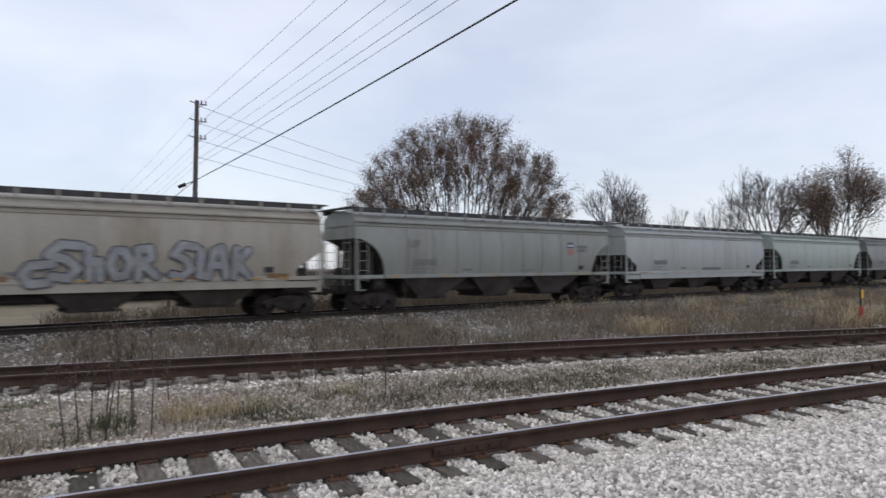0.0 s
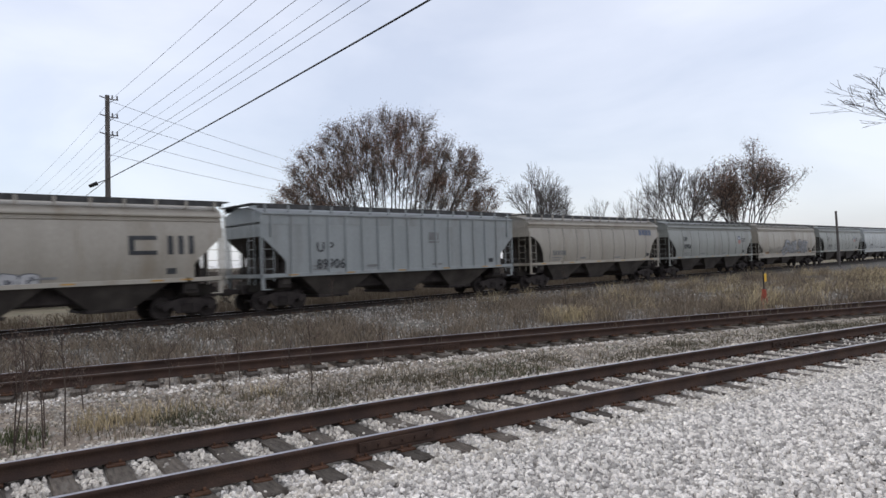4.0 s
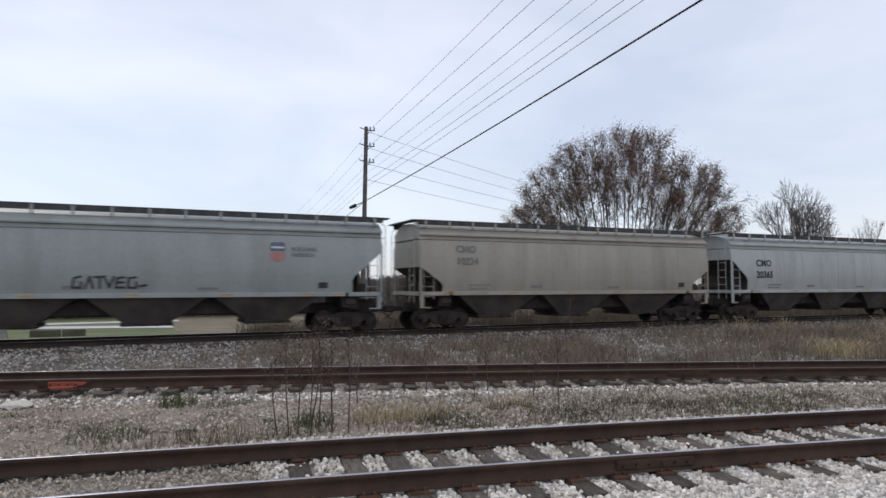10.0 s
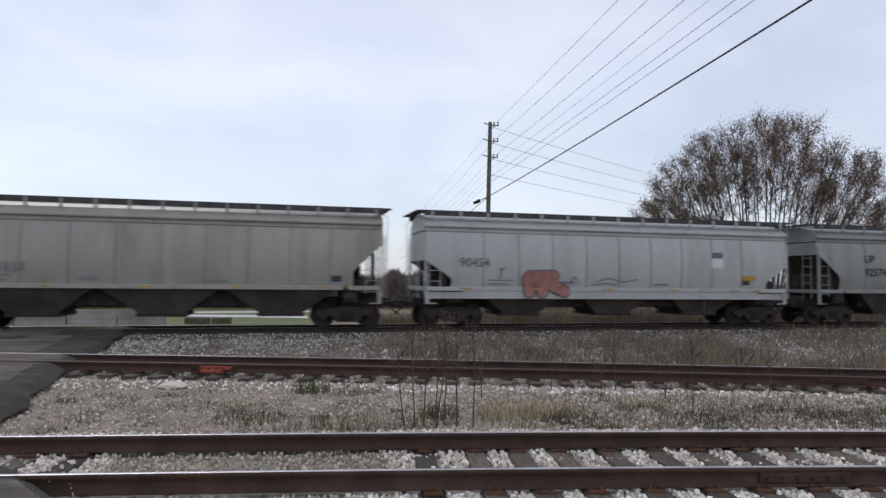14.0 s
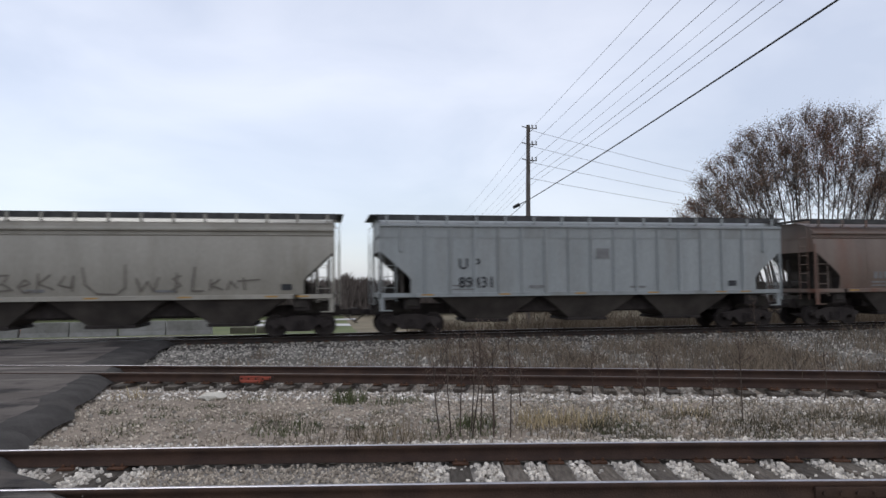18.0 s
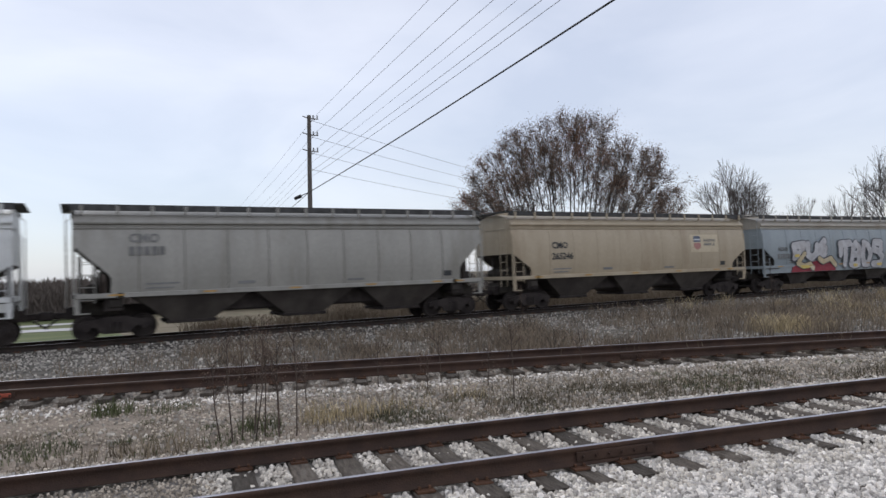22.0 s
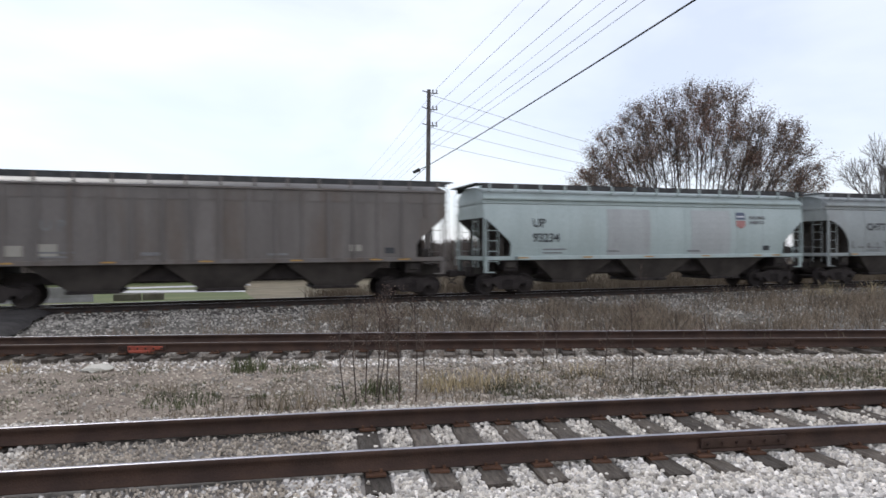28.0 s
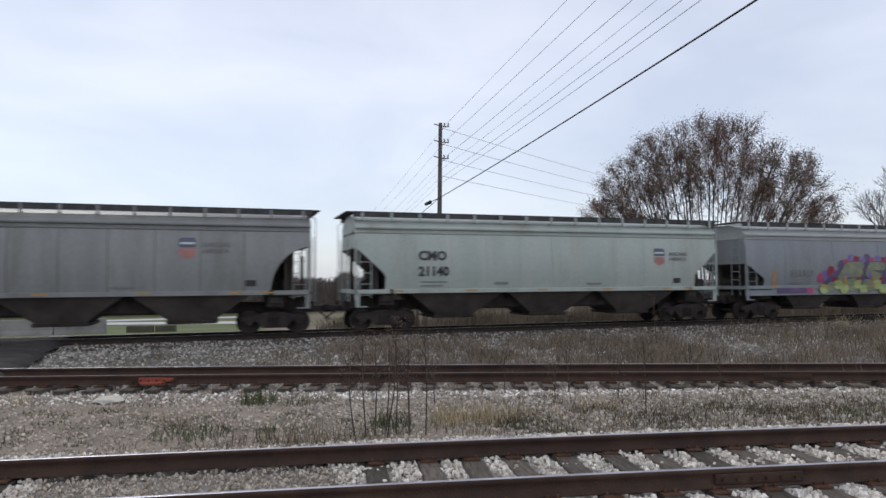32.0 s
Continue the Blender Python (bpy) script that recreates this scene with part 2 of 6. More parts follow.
def link_mesh(name, bm, material, parent=None, label="", smooth=False):
    me = bpy.data.meshes.new(name)
    bm.to_mesh(me)
    bm.free()
    if smooth:
        me.polygons.foreach_set("use_smooth", [True] * len(me.polygons))
    for q in material if isinstance(material, (list, tuple)) else (material,):
        me.materials.append(q)
    ob = new(name, me)
    ob.parent = parent
    return tagged(ob, label)


part = link_mesh


def array_mesh(name, verts, faces, material, parent=None, label="", mat_index=None):
    """A mesh from numpy arrays of verts and of quads or triangles."""
    me = bpy.data.meshes.new(name)
    v, q = np.asarray(verts, np.float32), np.asarray(faces, np.int32)
    me.vertices.add(len(v))
    me.vertices.foreach_set("co", v.ravel())
    me.loops.add(q.size)
    me.loops.foreach_set("vertex_index", q.ravel())
    me.polygons.add(len(q))
    me.polygons.foreach_set("loop_start", np.arange(0, q.size, q.shape[1], dtype=np.int32))
    me.polygons.foreach_set("loop_total", np.full(len(q), q.shape[1], np.int32))
    if mat_index is not None:
        me.polygons.foreach_set("material_index", np.asarray(mat_index, np.int32))
    me.update(calc_edges=True)
    for s in material if isinstance(material, (list, tuple)) else (material,):
        me.materials.append(s)
    ob = new(name, me)
    ob.parent = parent
    return tagged(ob, label)


def box(bm, x0, x1, y0, y1, z0, z1, bevel=0.0):
    r = bmesh.ops.create_cube(bm, size=1.0, matrix=Matrix.Translation(((x0 + x1) / 2, (y0 + y1) / 2, (z0 + z1) / 2)) @ Matrix.Diagonal((abs(x1 - x0), abs(y1 - y0), abs(z1 - z0), 1)))
    if bevel:
        es = list({e for v in r["verts"] for e in v.link_edges})
        bmesh.ops.bevel(bm, geom=es, offset=bevel, segments=1, affect="EDGES")
    return r


def rod(bm, a, b, r0, r1=None, n=6):
    a, b = Vector(a), Vector(b)
    d = b - a
    m = Matrix.Translation((a + b) / 2) @ d.to_track_quat("Z", "Y").to_matrix().to_4x4()
    bmesh.ops.create_cone(bm, cap_ends=True, segments=n, radius1=r0, radius2=r0 if r1 is None else r1, depth=d.length, matrix=m)


def prism(bm, outline, y0, y1):
    """An outline of (x, z) drawn out from y0 to y1."""
    a = [bm.verts.new((x, y0, z)) for x, z in outline]
    b = [bm.verts.new((x, y1, z)) for x, z in outline]
    bm.faces.new(a)
    bm.faces.new(b[::-1])
    for i in range(len(a)):
        j = (i + 1) % len(a)
        bm.faces.new((a[j], a[i], b[i], b[j]))
    bmesh.ops.recalc_face_normals(bm, faces=bm.faces[:])


def thing(name, label, category, group="", kind="", at=None):
    ob = new(name)
    if at is not None:
        ob.matrix_world = at
    return tagged(ob, label, category, group, kind)


def lettering(name, text, size, material, parent, m, bold=0.0, depth=0.006, squeeze=1.0, label=""):
    """Flat raised letters in the built-in font."""
    cu = bpy.data.curves.new(name, "FONT")
    cu.body, cu.size, cu.offset, cu.extrude, cu.resolution_u = text, size, bold, depth / 2, 2
    tmp = new("tmp", cu)
    me = bpy.data.meshes.new_from_object(tmp.evaluated_get(bpy.context.evaluated_depsgraph_get()))
    bpy.data.objects.remove(tmp)
    bpy.data.curves.remove(cu)
    me.materials.clear()
    me.materials.append(material)
    ob = new(name, me)
    ob.parent = parent
    ob.matrix_basis = m @ Matrix.Diagonal((squeeze, 1, 1, 1))
    return tagged(ob, label)


# ---- plan of the tracks ----
MAIN_Y, MAIN_Z = 26.4, -0.08


def near_rail_y(x):
    x = np.clip(x, -30, 36)
    return 6.31 - 0.1627 * x - 0.00263 * x * x


def second_rail_y(x):
    x = np.clip(x, -40, 36)
    return 15.6 - 0.30 * x - 0.0026 * x * x


def offset_line(fn, x, d):
    """The point at the distance d square to the line, and its heading."""
    s = (fn(x + 0.05) - fn(x - 0.05)) / 0.1
    k = math.sqrt(1 + s * s)
    return x - d * s / k, fn(x) + d / k, math.atan(s)


GAUGE = 1.505
ROAD_X = -4.5


def road_edge(y):
    """How far the asphalt of the crossing reaches in x at y."""
    return float(np.interp(y, [-20, 4.0, 5.4, 6.4, 6.8, 7.45, 8.15, 9.2, 12.0, 14.7, 19.1, 23.5, 60], [-0.6, -1.0, -1.25, -1.6, -2.08, -2.45, -3.32, -3.53, -3.87, -4.44, -4.76, -5.3, -5.6]))


# ---- ground ----
def ground_height(x, y):
    far = np.interp(y, [-3000, 3, 9.5, 12, 17, 22, 24.0, 25.0, 28.2, 30, 34, 41, 70, 3000], [-0.225, -0.235, -0.235, -0.25, -0.27, -0.33, -0.38, -0.31, -0.31, -0.42, -0.6, -1.05, -1.5, -1.5])
    return far


def grow(a, b, step, reach):
    mid = np.arange(a, b + 0.01, step)
    out = [reach * q for q in (0.012, 0.03, 0.07, 0.16, 0.4, 1.0)]
    return np.concatenate([[a - q for q in out[::-1]], mid, [b + q for q in out]])


def build_ground():
    xs = grow(-44, 84, 1.0, 2600)
    rows = [lambda x: x * 0 - 2600, lambda x: x * 0 - 300, lambda x: x * 0 - 60, lambda x: x * 0 - 20]
    zone = [3, 3, 3]
    def near_rows(k):
        return lambda x: np.minimum(near_rail_y(x) + k, 60)
    def second_rows(k):
        return lambda x: second_rail_y(x) + k
    def between(f0, f1, t):
        return lambda x: f0(x) * (1 - t) + f1(x) * t
    n0, n1, s0, s1 = near_rows(-6.5), near_rows(2.3), second_rows(-2.7), second_rows(0.9)
    m0 = lambda x: x * 0 + 23.1
    rows += [n0]
    zone += [0]
    for k in (-5, -3.5, -2, -1, 0, 0.8, 1.5):
        rows.append(near_rows(k))
        zone.append(0)
    rows.append(n1)
    zone.append(0)
    for t in (0.25, 0.5, 0.75, 1):
        rows.append(between(n1, s0, t))
        zone.append(1)
    for k in (-1.6, -0.8, 0, 0.9):
        rows.append(second_rows(k))
        zone.append(1)
    for t in (0.2, 0.45, 0.7, 1):
        rows.append(between(s1, m0, t))
        zone.append(2 if t < 0.9 else 2)
    for y in (24.0, 24.6, 25.2, 26, 27, 28.2, 29.2):
        rows.append(lambda x, y=y: x * 0 + y)
        zone.append(5 if 24.5 < y < 28 else 2)
    for y in (30, 32, 34, 38, 45, 56, 70, 110, 200, 600, 2600):
        rows.append(lambda x, y=y: x * 0 + y)
        zone.append(3 if y < 36 else 4)
    pts = np.array([[(x, float(r(np.array(x))), 0.0) for x in xs] for r in rows])
    pts[:, :, 2] = ground_height(pts[:, :, 0], pts[:, :, 1])
    sunk = np.abs(pts[:, :, 1] - second_rail_y(pts[:, :, 0]) + 1.6) < 0.9
    pts[:, :, 2] -= np.where(sunk & (pts[:, :, 0] > -4) & (pts[:, :, 0] < 36), 0.05, 0)
    inside = (np.abs(pts[:, :, 0]) < 90) & (pts[:, :, 1] > -20) & (pts[:, :, 1] < 60)
    wob = np.array([[noise.noise((q[0] * 0.9, q[1] * 0.9, 0)) for q in row] for row in pts])
    pts[:, :, 2] += np.where(inside, wob * 0.02, 0)
    nr, nc = len(rows), len(xs)
    idx = np.arange(nr * nc).reshape(nr, nc)
    quads = np.stack([idx[:-1, :-1], idx[:-1, 1:], idx[1:, 1:], idx[1:, :-1]], -1).reshape(-1, 4)
    mi = np.repeat(zone[: nr - 1], nc - 1)
    mi[(mi == 4) & np.tile(xs[:-1] > 1.5, nr - 1)] = 3
    ob = array_mesh("ground", pts.reshape(-1, 3), quads, [gravel_gap_shade, gravel_dirt, gravel_grey, dry_grass, green_grass, ballast_brown], None, "", mi)
    ob.data.polygons.foreach_set("use_smooth", [True] * len(ob.data.polygons))
    tagged(ob, "pale gravel yard ground passing into dry grass and lawn", "ground", kind="structure")


build_ground()

# ---- tracks ----
RAIL_SHAPE = [(-0.07, -0.18), (0.07, -0.18), (0.07, -0.168), (0.012, -0.15), (0.009, -0.06), (0.032, -0.045), (0.036, -0.012), (0.028, 0.0), (-0.028, 0.0), (-0.036, -0.012), (-0.032, -0.045), (-0.009, -0.06), (-0.012, -0.15), (-0.07, -0.168)]


def rail_part(parent, line, xs, z, head, web=None):
    verts, faces, mi = [], [], []
    n = len(RAIL_SHAPE)
    for i, x in enumerate(xs):
        px, py, a = line(x)
        for u, w in RAIL_SHAPE:
            verts.append((px - u * math.sin(a), py + u * math.cos(a), z + w))
        if i:
            for k in range(n):
                j = (k + 1) % n
                faces.append(((i - 1) * n + k, i * n + k, i * n + j, (i - 1) * n + j))
                mi.append(1 if k == 7 else 0)
    ob = array_mesh("rail", verts, faces, [web or rail_rust, head], parent, "", mi)
    return ob


def one_mesh(name, bm, material):
    me = bpy.data.meshes.new(name)
    bm.to_mesh(me)
    bm.free()
    me.materials.append(material)
    return me


def worn_tie_mesh(seed, length=2.6):
    rng = random.Random(seed)
    bm = bmesh.new()
    box(bm, -0.115, 0.115, -length / 2, length / 2, -0.17, 0.0, 0.012)
    bmesh.ops.subdivide_edges(bm, edges=[e for e in bm.edges if abs(e.verts[0].co.y - e.verts[1].co.y) > 1], cuts=5)
    for v in bm.verts:
        v.co += Vector((rng.uniform(-0.008, 0.008), rng.uniform(-0.02, 0.02) if abs(v.co.y) > length / 2 - 0.1 else 0, rng.uniform(-0.010, 0.006)))
    return one_mesh("tie", bm, tie_wood)


TIE_MESHES = [worn_tie_mesh(s) for s in range(5)]
bm = bmesh.new()
box(bm, -0.09, 0.09, -0.17, 0.17, 0, 0.018)
for sx in (-0.05, 0.05):
    for sy in (-0.095, 0.095):
        box(bm, sx - 0.012, sx + 0.012, sy - 0.012, sy + 0.012, 0.015, 0.05)
PLATE_MESH = one_mesh("tie_plate", bm, steel_rust)


def shared(name, me, parent, m):
    ob = new(name, me)
    ob.parent = parent
    ob.matrix_basis = m
    return ob


def joint_bar(parent, px, py, a, z):
    bm = bmesh.new()
    for s in (-1, 1):
        box(bm, -0.46, 0.46, s * 0.018, s * 0.046, -0.15, -0.05, 0.006)
        for k in range(6):
            rod(bm, (-0.38 + k * 0.152, s * 0.04, -0.10), (-0.38 + k * 0.152, s * 0.075, -0.10), 0.020)
    ob = part("joint_bar", bm, rail_rust, parent, "bolted rusty steel joint bar")
    ob.matrix_basis = Matrix.Translation((px, py, z)) @ Matrix.Rotation(a, 4, "Z")


TIES = {}


def build_track(name, label, fn, d0, d1, x0, x1, z, head, tie_gap, tie_from, tie_to, tie_drop, buried=None, joints=(), seed=1, bank=0.0, far_head=None, web=None):
    """Two rails on ties; d0 and d1 are the distances of the near and the far rail from the reference line."""
    tr = thing(name, label, "railway track", kind="structure")
    xs = np.concatenate([np.arange(x0, x1, 1.0), [x1]])
    for k, d in enumerate((d0, d1)):
        rail_part(tr, lambda x: offset_line(fn, x, d), xs, z + (bank if k == 0 else 0), far_head if k and far_head else head, web)
    rng = random.Random(seed)
    x, c = tie_from, (d0 + d1) / 2
    count = 0
    TIES[name] = []
    while x < tie_to:
        if not (buried and buried(x)):
            px, py, a = offset_line(fn, x, c + rng.uniform(-0.06, 0.06))
            tilt = math.atan2(-bank, GAUGE)
            m = Matrix.Translation((px, py, z + bank / 2 - 0.198 + tie_drop + rng.uniform(-0.008, 0.008))) @ Matrix.Rotation(a + rng.uniform(-0.03, 0.03), 4, "Z") @ Matrix.Rotation(tilt, 4, "X")
            shared("tie", TIE_MESHES[count % 5], tr, m)
            if tie_drop > -0.03:
                for d in (d0, d1):
                    qx, qy, qa = offset_line(fn, x, d)
                    shared("tie_plate", PLATE_MESH, tr, Matrix.Translation((qx, qy, z + (bank if d == d0 else 0) - 0.197)) @ Matrix.Rotation(qa, 4, "Z"))
            count += 1
            TIES[name].append(x)
        x += tie_gap * rng.uniform(0.9, 1.1)
    for jx, d in joints:
        px, py, a = offset_line(fn, jx, d)
        joint_bar(tr, px, py, a, z + (bank if d == d0 else 0))
    return tr


track_1 = build_track("track_1", "rusty siding track on weathered wooden ties in pale ballast", near_rail_y, 0.0, GAUGE, -34, 38, 0.0, rail_head, 0.53, -3.0, 37, 0.0,
                      buried=lambda x: -1.9 < x < 1.1, joints=((4.92, 0.0), (-9, GAUGE), (14.6, GAUGE)), seed=3)
track_2 = build_track("track_2", "rusty little-used siding on half-buried ties among weeds", second_rail_y, -GAUGE, 0.0, -38, 38, -0.02, rail_dull, 0.56, -4.2, 37, -0.015,
                      joints=((3.2, 0.0), (-1.0, -GAUGE), (11, -GAUGE), (20, -GAUGE)), seed=5, bank=0.03, far_head=rail_head)
track_3 = build_track("track_3", "main line track under the passing train", lambda x: MAIN_Y + x * 0, -GAUGE / 2, GAUGE / 2, -120, 260, MAIN_Z, rail_head, 0.6, -30, 62, 0.0, seed=7, web=rail_main)
bm = bmesh.new()
px, py, a = offset_line(second_rail_y, -1.0, -GAUGE)
box(bm, -0.28, 0.24, -0.060, -0.03, -0.185, -0.065, 0.012)
box(bm, 0.16, 0.40, -0.056, -0.03, -0.15, -0.075, 0.010)
box(bm, -0.24, 0.18, -0.105, -0.05, -0.205, -0.150, 0.015)
ob = part("paint_mark", bm, red_paint, track_2, "faded red paint on the rail joint")
ob.matrix_basis = Matrix.Translation((px, py, 0.03)) @ Matrix.Rotation(a, 4, "Z")

# ---- level crossing road ----


def build_road():
    """Asphalt of the crossing, in slabs that stop at the rails."""
    road = thing("road", "worn patched asphalt of a level crossing", "road", kind="structure")
    def slab(y_lo, y_hi, z_lo, z_hi, rows=7, rough=0.2, tar=2):
        xs_rel = [0, 0.16, 0.32, 0.6, 1.2, 2.5, 5, 9, 15, 26, 55]
        verts, faces = [], []
        for i in range(rows + 1):
            t = i / rows
            for k, r in enumerate(xs_rel):
                y = y_lo(ROAD_X) * (1 - t) + y_hi(ROAD_X) * t
                e = road_edge(y)
                x = e - r + ((noise.noise((y * 1.1, 1.7, 0)) + 0.35 * noise.noise((y * 7.1, 4.7, k * 3.3))) * rough if k < 4 else 0)
                y = y_lo(x) * (1 - t) + y_hi(x) * t
                z = z_lo * (1 - t) + z_hi * t + noise.noise((x * 0.7, y * 0.7, 4)) * 0.02
                verts.append((x, y, z - (0.17 if k == 0 else 0.06 if k == 1 else 0.015 if k == 2 else 0)))
        nc = len(xs_rel)
        for i in range(rows):
            for k in range(nc - 1):
                q = i * nc + k
                faces.append((q, q + nc, q + nc + 1, q + 1))
        ob = array_mesh("asphalt_slab", verts, faces, [asphalt, asphalt_dark], road, "", [1 if k < tar else 0 for i in range(rows) for k in range(nc - 1)])
        ob.data.polygons.foreach_set("use_smooth", [True] * len(ob.data.polygons))
    n1 = lambda x: float(near_rail_y(np.array(x)))
    s2 = lambda x: float(second_rail_y(np.array(x)))
    k = 1.012
    slab(lambda x: -30.0, lambda x: n1(x) - 0.04, -0.06, -0.005, 50)
    slab(lambda x: n1(x) + 0.11, lambda x: n1(x) + GAUGE * k - 0.04, -0.015, -0.015, 9)
    slab(lambda x: n1(x) + GAUGE * k + 0.04, lambda x: s2(x) - GAUGE * 1.04 - 0.05, -0.005, -0.01, 40, tar=3)
    slab(lambda x: s2(x) - GAUGE * 1.04 + 0.1, lambda x: s2(x) - 0.05, 0.0, -0.03, 8)
    slab(lambda x: s2(x) + 0.05, lambda x: MAIN_Y - GAUGE / 2 - 0.05, -0.03, MAIN_Z - 0.01, 24, tar=4)
    slab(lambda x: MAIN_Y - GAUGE / 2 + 0.1, lambda x: MAIN_Y + GAUGE / 2 - 0.05, MAIN_Z - 0.01, MAIN_Z - 0.01, 3)
    slab(lambda x: MAIN_Y + GAUGE / 2 + 0.05, lambda x: 34.0, MAIN_Z - 0.01, -0.55, 6)


build_road()

# ---- train ----
HW, SILL_Z, EAVE_Z, RIDGE_Z, END_X, SIDE_TOP = 1.58, 1.54, 4.30, 4.48, 8.35, 3.80


def side_outline(style):
    """Half of the side sheet's outline (x, z) from the roof's middle round the end to the sill's middle."""
    pts = [(0, SIDE_TOP), (END_X, SIDE_TOP)]
    if style == "arch":
        cx, cz, rx, rz = END_X + 0.1, SILL_Z, 1.55, 1.68
        pts += [(END_X, SILL_Z + 1.675)] + [(cx - rx * math.sin(radians(q)), cz + rz * math.cos(radians(q))) for q in range(12, 90, 11)] + [(cx - rx, SILL_Z)]
    else:
        pts += [(END_X, 2.62), (8.25, 2.56), (7.36, 1.98), (7.26, 1.85), (7.28, SILL_Z)] if style == "low" else [(END_X, 3.18), (8.2, 3.08), (7.26, 2.24), (7.16, 2.08), (7.18, SILL_Z)]
    return pts + [(0, SILL_Z)]


def inset(z):
    """How far the bowed side leans in at the height z."""
    return 0.125 * ((min(max(z, SILL_Z), 3.8) - 2.65) / 1.12) ** 2


def bow(bm, side=None):
    """Bends flat side sheets, seams and lettering to the bowed side of the car."""
    for k in range(10):
        bmesh.ops.bisect_plane(bm, geom=bm.verts[:] + bm.edges[:] + bm.faces[:], plane_co=(0, 0, SILL_Z + 0.02 + k * 0.25), plane_no=(0, 0, 1))
    for v in bm.verts:
        v.co.y -= math.copysign(inset(v.co.z), side or v.co.y)


def body_mesh(style):
    bm = bmesh.new()
    half = side_outline(style)
    ring = half[:-1] + [(-x, z) for x, z in half[-2:0:-1]]
    n = len(ring)
    side = {}
    for s in (-1, 1):
        outer = [bm.verts.new((x, s * HW, z)) for x, z in ring]
        bm.faces.new(outer)
        side[s] = outer
    # upright end sheets across between the sides, open at the top
    for i in range(n):
        j = (i + 1) % n
        if ring[i][1] > 3.79 and ring[j][1] > 3.79 or max(ring[i][1], ring[j][1]) < 3.4 or abs(ring[i][0] - ring[j][0]) > 0.01:
            continue
        bm.faces.new((side[-1][i], side[-1][j], side[1][j], side[1][i]))
    bmesh.ops.recalc_face_normals(bm, faces=bm.faces[:])
    if style != "rib":
        bow(bm)
        for f in bm.faces:
            f.smooth = True
        for e in bm.edges:
            e.smooth = len(e.link_faces) == 2 and e.calc_face_angle(0) < 0.5
    me = bpy.data.meshes.new("body")
    bm.to_mesh(me)
    bm.free()
    me.materials.append(None)
    return me


def slope_mesh(style):
    """The slope sheet under one end, between the side sheets."""
    half = [q for q in side_outline(style)[1:-1] if q[1] < 3.6]
    bm = bmesh.new()
    w = HW - (0.012 if style == "rib" else 0.14)
    rows = [[bm.verts.new((x, y, z)) for y in (-w, w)] for x, z in half]
    inner = [[bm.verts.new((x - 0.06, y, z + 0.05)) for y in (-w, w)] for x, z in half]
    for g in (rows, inner):
        for a, b in zip(g, g[1:]):
            bm.faces.new((a[0], a[1], b[1], b[0]))
    bmesh.ops.recalc_face_normals(bm, faces=bm.faces[:])
    me = bpy.data.meshes.new("slope_sheet")
    bm.to_mesh(me)
    bm.free()
    me.materials.append(None)
    return me


def roof_mesh(style):
    bm = bmesh.new()
    edge = [(HW - 0.11, 3.74), (HW - 0.085, 3.78), (HW - 0.17, 3.80), (HW - 0.17, 3.90), (HW - 0.07, 3.93), (HW - 0.06, 3.98), (HW - 0.08, 4.03), (HW - 0.19, 4.13), (HW - 0.37, 4.26), (HW - 0.65, 4.37), (0.45, RIDGE_Z)]
    rim = [(-y, z) for y, z in edge] + edge[::-1]
    if style == "rib":
        rim = [(-HW - 0.02, 3.70), (-HW - 0.02, 4.10), (-HW - 0.10, 4.12), (-HW - 0.10, 4.18), (-0.5, RIDGE_Z), (0.5, RIDGE_Z), (HW + 0.10, 4.18), (HW + 0.10, 4.12), (HW + 0.02, 4.10), (HW + 0.02, 3.70)]
    a = [bm.verts.new((-END_X, y, z)) for y, z in rim]
    b = [bm.verts.new((END_X, y, z)) for y, z in rim]
    for i in range(len(rim) - 1):
        bm.faces.new((a[i], b[i], b[i + 1], a[i + 1]))
    bm.faces.new(a[::-1])
    bm.faces.new(b)
    bmesh.ops.recalc_face_normals(bm, faces=bm.faces[:])
    me = bpy.data.meshes.new("roof")
    bm.to_mesh(me)
    bm.free()
    me.materials.append(None)
    return me


def mesh_of(name, build, material=None):
    bm = bmesh.new()
    build(bm)
    me = bpy.data.meshes.new(name)
    bm.to_mesh(me)
    bm.free()
    me.materials.append(material)
    return me


def b_walk(bm):
    """Grating deck with a turned-down outer edge, on the near side of the roof."""
    ring = [(-HW + 0.11, 4.37), (-HW + 0.11, 4.585), (-HW + 0.52, 4.585), (-HW + 0.52, 4.535), (-HW + 0.15, 4.535), (-HW + 0.15, 4.37)]
    a = [bm.verts.new((-END_X - 0.06, y, z)) for y, z in ring]
    b = [bm.verts.new((END_X + 0.06, y, z)) for y, z in ring]
    for i in range(6):
        j = (i + 1) % 6
        bm.faces.new((a[i], b[i], b[j], a[j]))
    bm.faces.new(a[::-1])
    bm.faces.new(b)
    bmesh.ops.recalc_face_normals(bm, faces=bm.faces[:])


def b_end_board(bm):
    box(bm, END_X - 0.1, END_X + 0.34, -HW + 0.12, HW - 0.12, 4.535, 4.58)


def b_bracket(bm):
    box(bm, -0.045, 0.045, -0.02, 0.02, 4.25, 4.545)
    box(bm, -0.045, 0.045, -0.02, 0.12, 4.24, 4.28)


def b_hatch(bm):
    box(bm, -END_X + 0.5, END_X - 0.5, -0.38, 0.38, RIDGE_Z - 0.05, RIDGE_Z + 0.22, 0.05)


